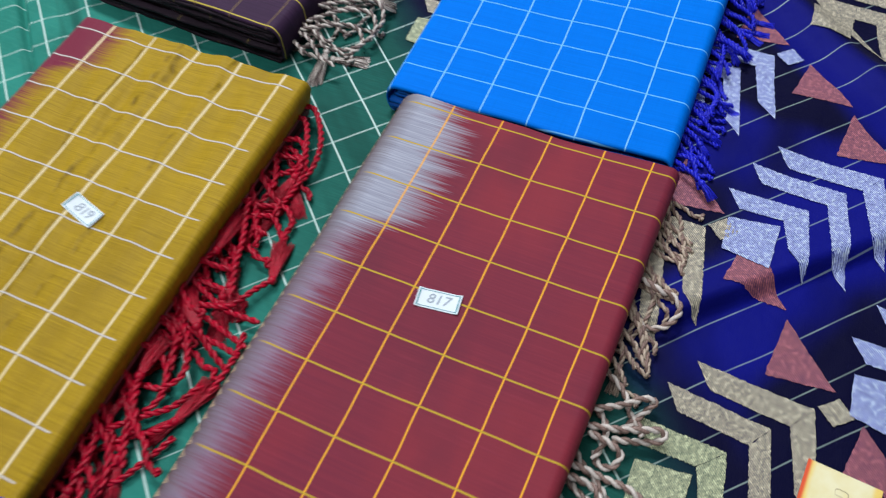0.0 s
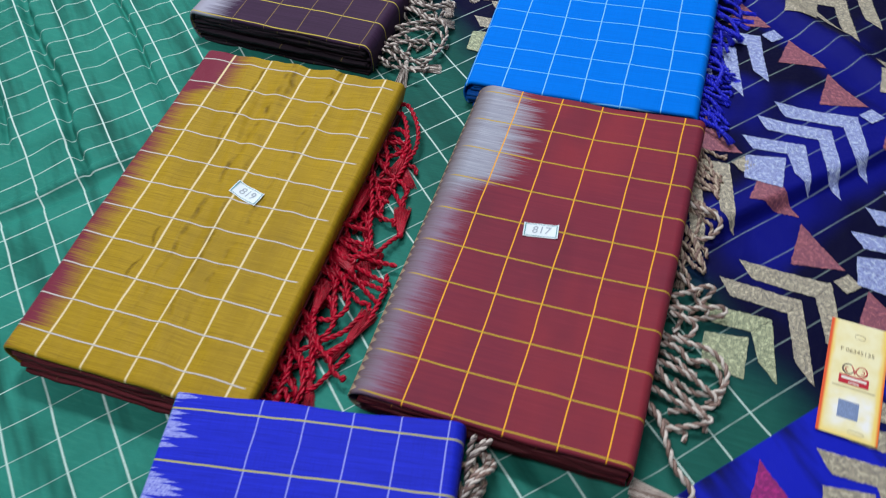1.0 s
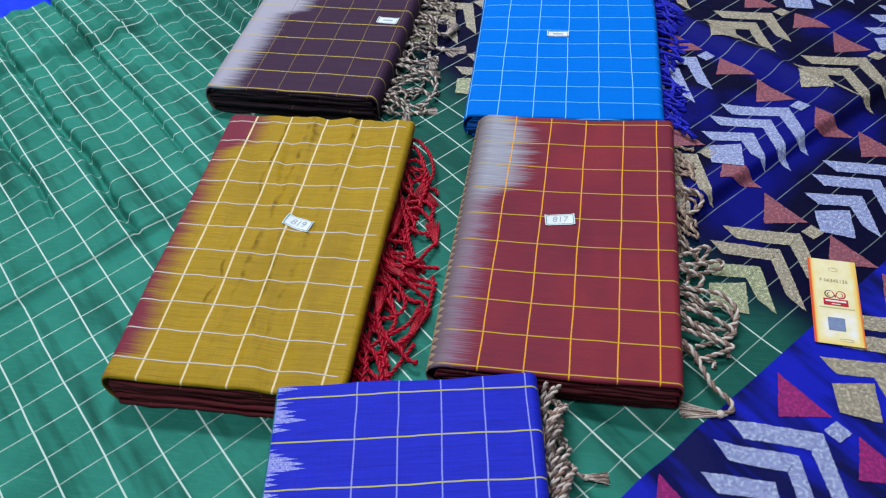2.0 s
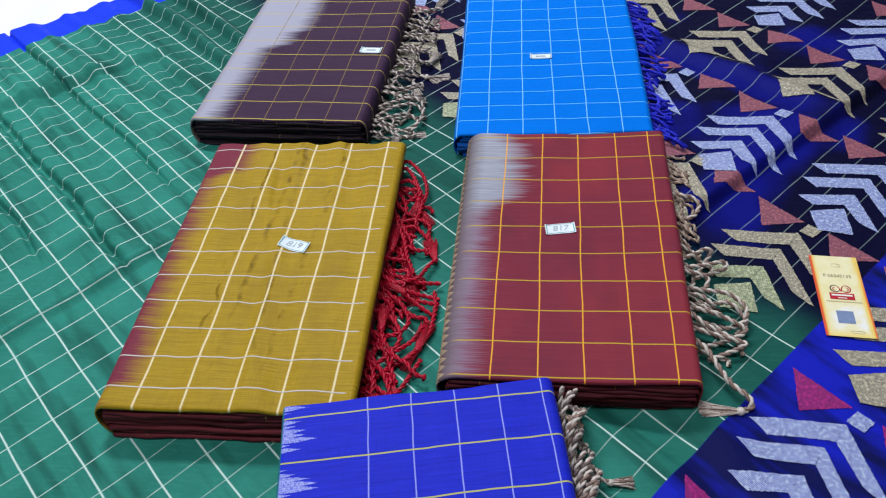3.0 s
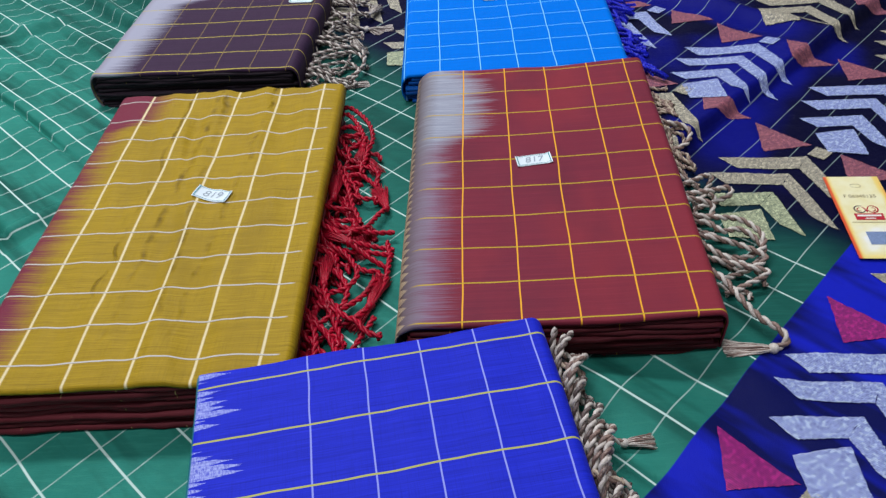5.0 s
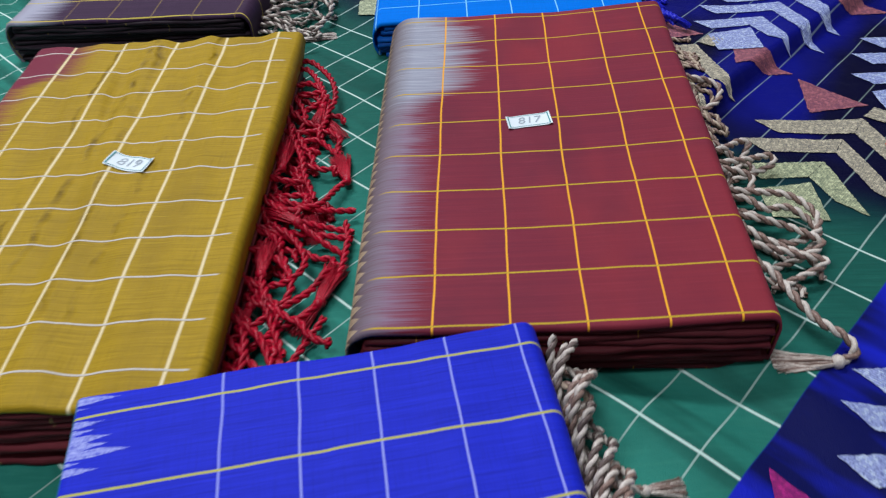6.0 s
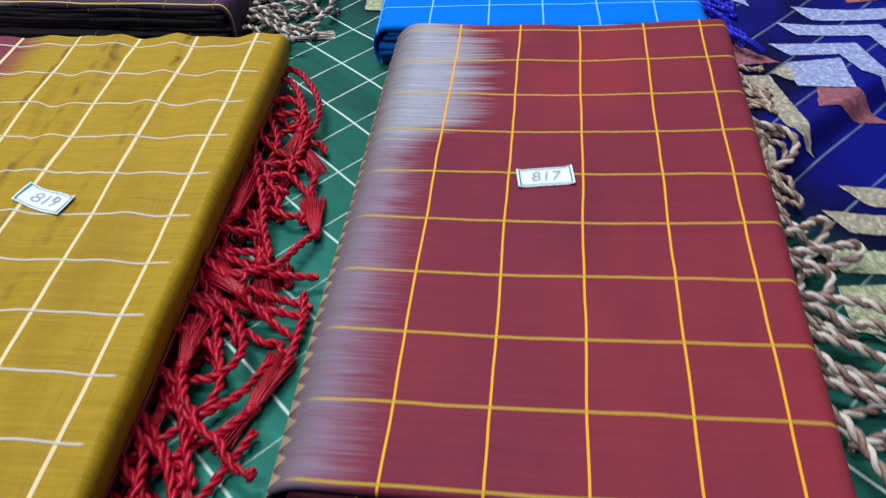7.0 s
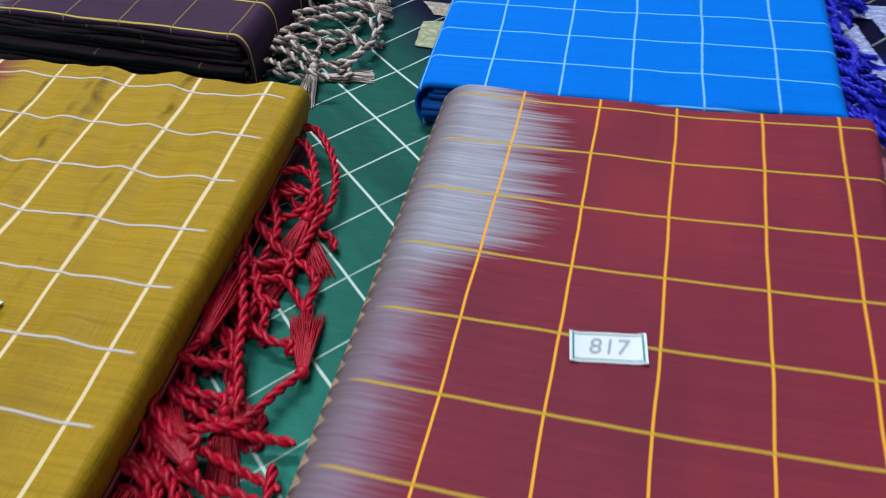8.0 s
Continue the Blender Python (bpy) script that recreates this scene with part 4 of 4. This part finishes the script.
def card():
    thing = tagged(new("hang_tag"), "cream and orange printed card tag lying on the navy cloth", "tag")
    cx, cy, turn = 0.263, -0.0145, radians(-3.6)
    rest = max(ground_z(cx + u, cy + v) for u in (-0.023, 0, 0.023) for v in (-0.05, -0.025, 0, 0.025, 0.05)) + 0.002
    thing.matrix_world = Matrix.Translation((cx, cy, rest)) @ pose(0, 0, 0, 0, 0, math.degrees(turn))
    w, l, t = 0.047, 0.110, 0.0005

    def lay(name, mid_x, mid_y, wide, high, z, material, label="", parent=None):
        bm = bmesh.new()
        sheet_grid(bm, 6, 10, lambda i, j: (mid_x + wide * (i / 5 - 0.5), mid_y + high * (j / 9 - 0.5), z))
        geo = bmesh.ops.extrude_face_region(bm, geom=bm.faces[:])
        for v in geo["geom"]:
            if isinstance(v, bmesh.types.BMVert):
                v.co.z += 0.0004 if z == 0 else 0.0001
        bmesh.ops.recalc_face_normals(bm, faces=bm.faces)
        return part(name, bm, material, parent or thing, label, False)

    def stroke(name, points, thick, material, label=""):
        bm = bmesh.new()
        run = smooth_path([(x, y, t + 0.00025) for x, y in points], 0.0008)
        n = len(run) - 1
        tube(bm, run, [thick * (0.45 + 0.55 * math.sin(math.pi * k / n)) for k in range(n + 1)], 5)
        for v in bm.verts:
            v.co.z = t + (v.co.z - t) * 0.35
        part(name, bm, material, body, label)

    def outline(mid_x, mid_y, wide, high, material):
        x0, x1, y0, y1 = mid_x - wide / 2, mid_x + wide / 2, mid_y - high / 2, mid_y + high / 2
        stroke("printed_outline", [(x0, y0), (x1, y0), (x1, y1), (x0, y1), (x0, y0)], 0.00035, material, "faint printed outline")

    body = lay("card_body", 0, 0, w, l, 0.0, card_stock())
    outline(0.0005, l * 0.375, w * 0.15, l * 0.035, CARD_FAINT)
    outline(w * 0.13, -l * 0.445, w * 0.22, l * 0.022, CARD_FAINT)
    text = bpy.data.curves.new("printed_number", "FONT")
    text.body, text.size, text.align_x, text.align_y = "F 06345135", 0.0058, "CENTER", "CENTER"
    flat = new("printed_number", text)
    me = bpy.data.meshes.new_from_object(flat.evaluated_get(bpy.context.evaluated_depsgraph_get()))
    bpy.data.objects.remove(flat)
    me.materials.clear()
    me.materials.append(CARD_GREY)
    for v in me.vertices:
        v.co = (v.co.x, v.co.y + l * 0.235, t + 0.0002)
    new("printed_number", me).parent = body
    lay("red_banner", 0, -l * 0.022, w * 0.50, l * 0.078, t + 0.0002, CARD_RED, "red printed banner", body)
    lay("pale_bar", 0, -l * 0.011, w * 0.42, l * 0.020, t + 0.0004, CARD_PALE, "pale bar in the banner", body)
    lay("pale_bar", 0, -l * 0.045, w * 0.18, l * 0.010, t + 0.0004, CARD_PALE, "pale bar in the banner", body)
    lay("printed_bar", 0.0006, -l * 0.088, w * 0.72, l * 0.010, t + 0.0002, CARD_FAINT, "thin printed line", body)
    lay("printed_square", -w * 0.03, -l * 0.275, w * 0.34, l * 0.145, t + 0.0002, CARD_BLUE, "blue-grey printed square", body)
    # emblem: two facing open loops with a small stroke between them
    for side in (-1, 1):
        mid = side * 0.0052
        turns = [math.radians(60 + 300 * k / 12) for k in range(13)]
        stroke("emblem_loop", [(mid - side * 0.0044 * math.cos(a), l * 0.072 + 0.0046 * math.sin(a)) for a in turns], 0.0007, CARD_DARK if side < 0 else CARD_RED)
        stroke("emblem_loop", [(mid - side * 0.0022 * math.cos(a), l * 0.068 + 0.0022 * math.sin(a)) for a in turns[1:10]], 0.0005, CARD_RED)
        stroke("emblem_stroke", [(side * 0.0001, l * 0.035), (side * 0.0009, l * 0.072), (side * 0.0032, l * 0.112)], 0.0006, CARD_RED)


card()
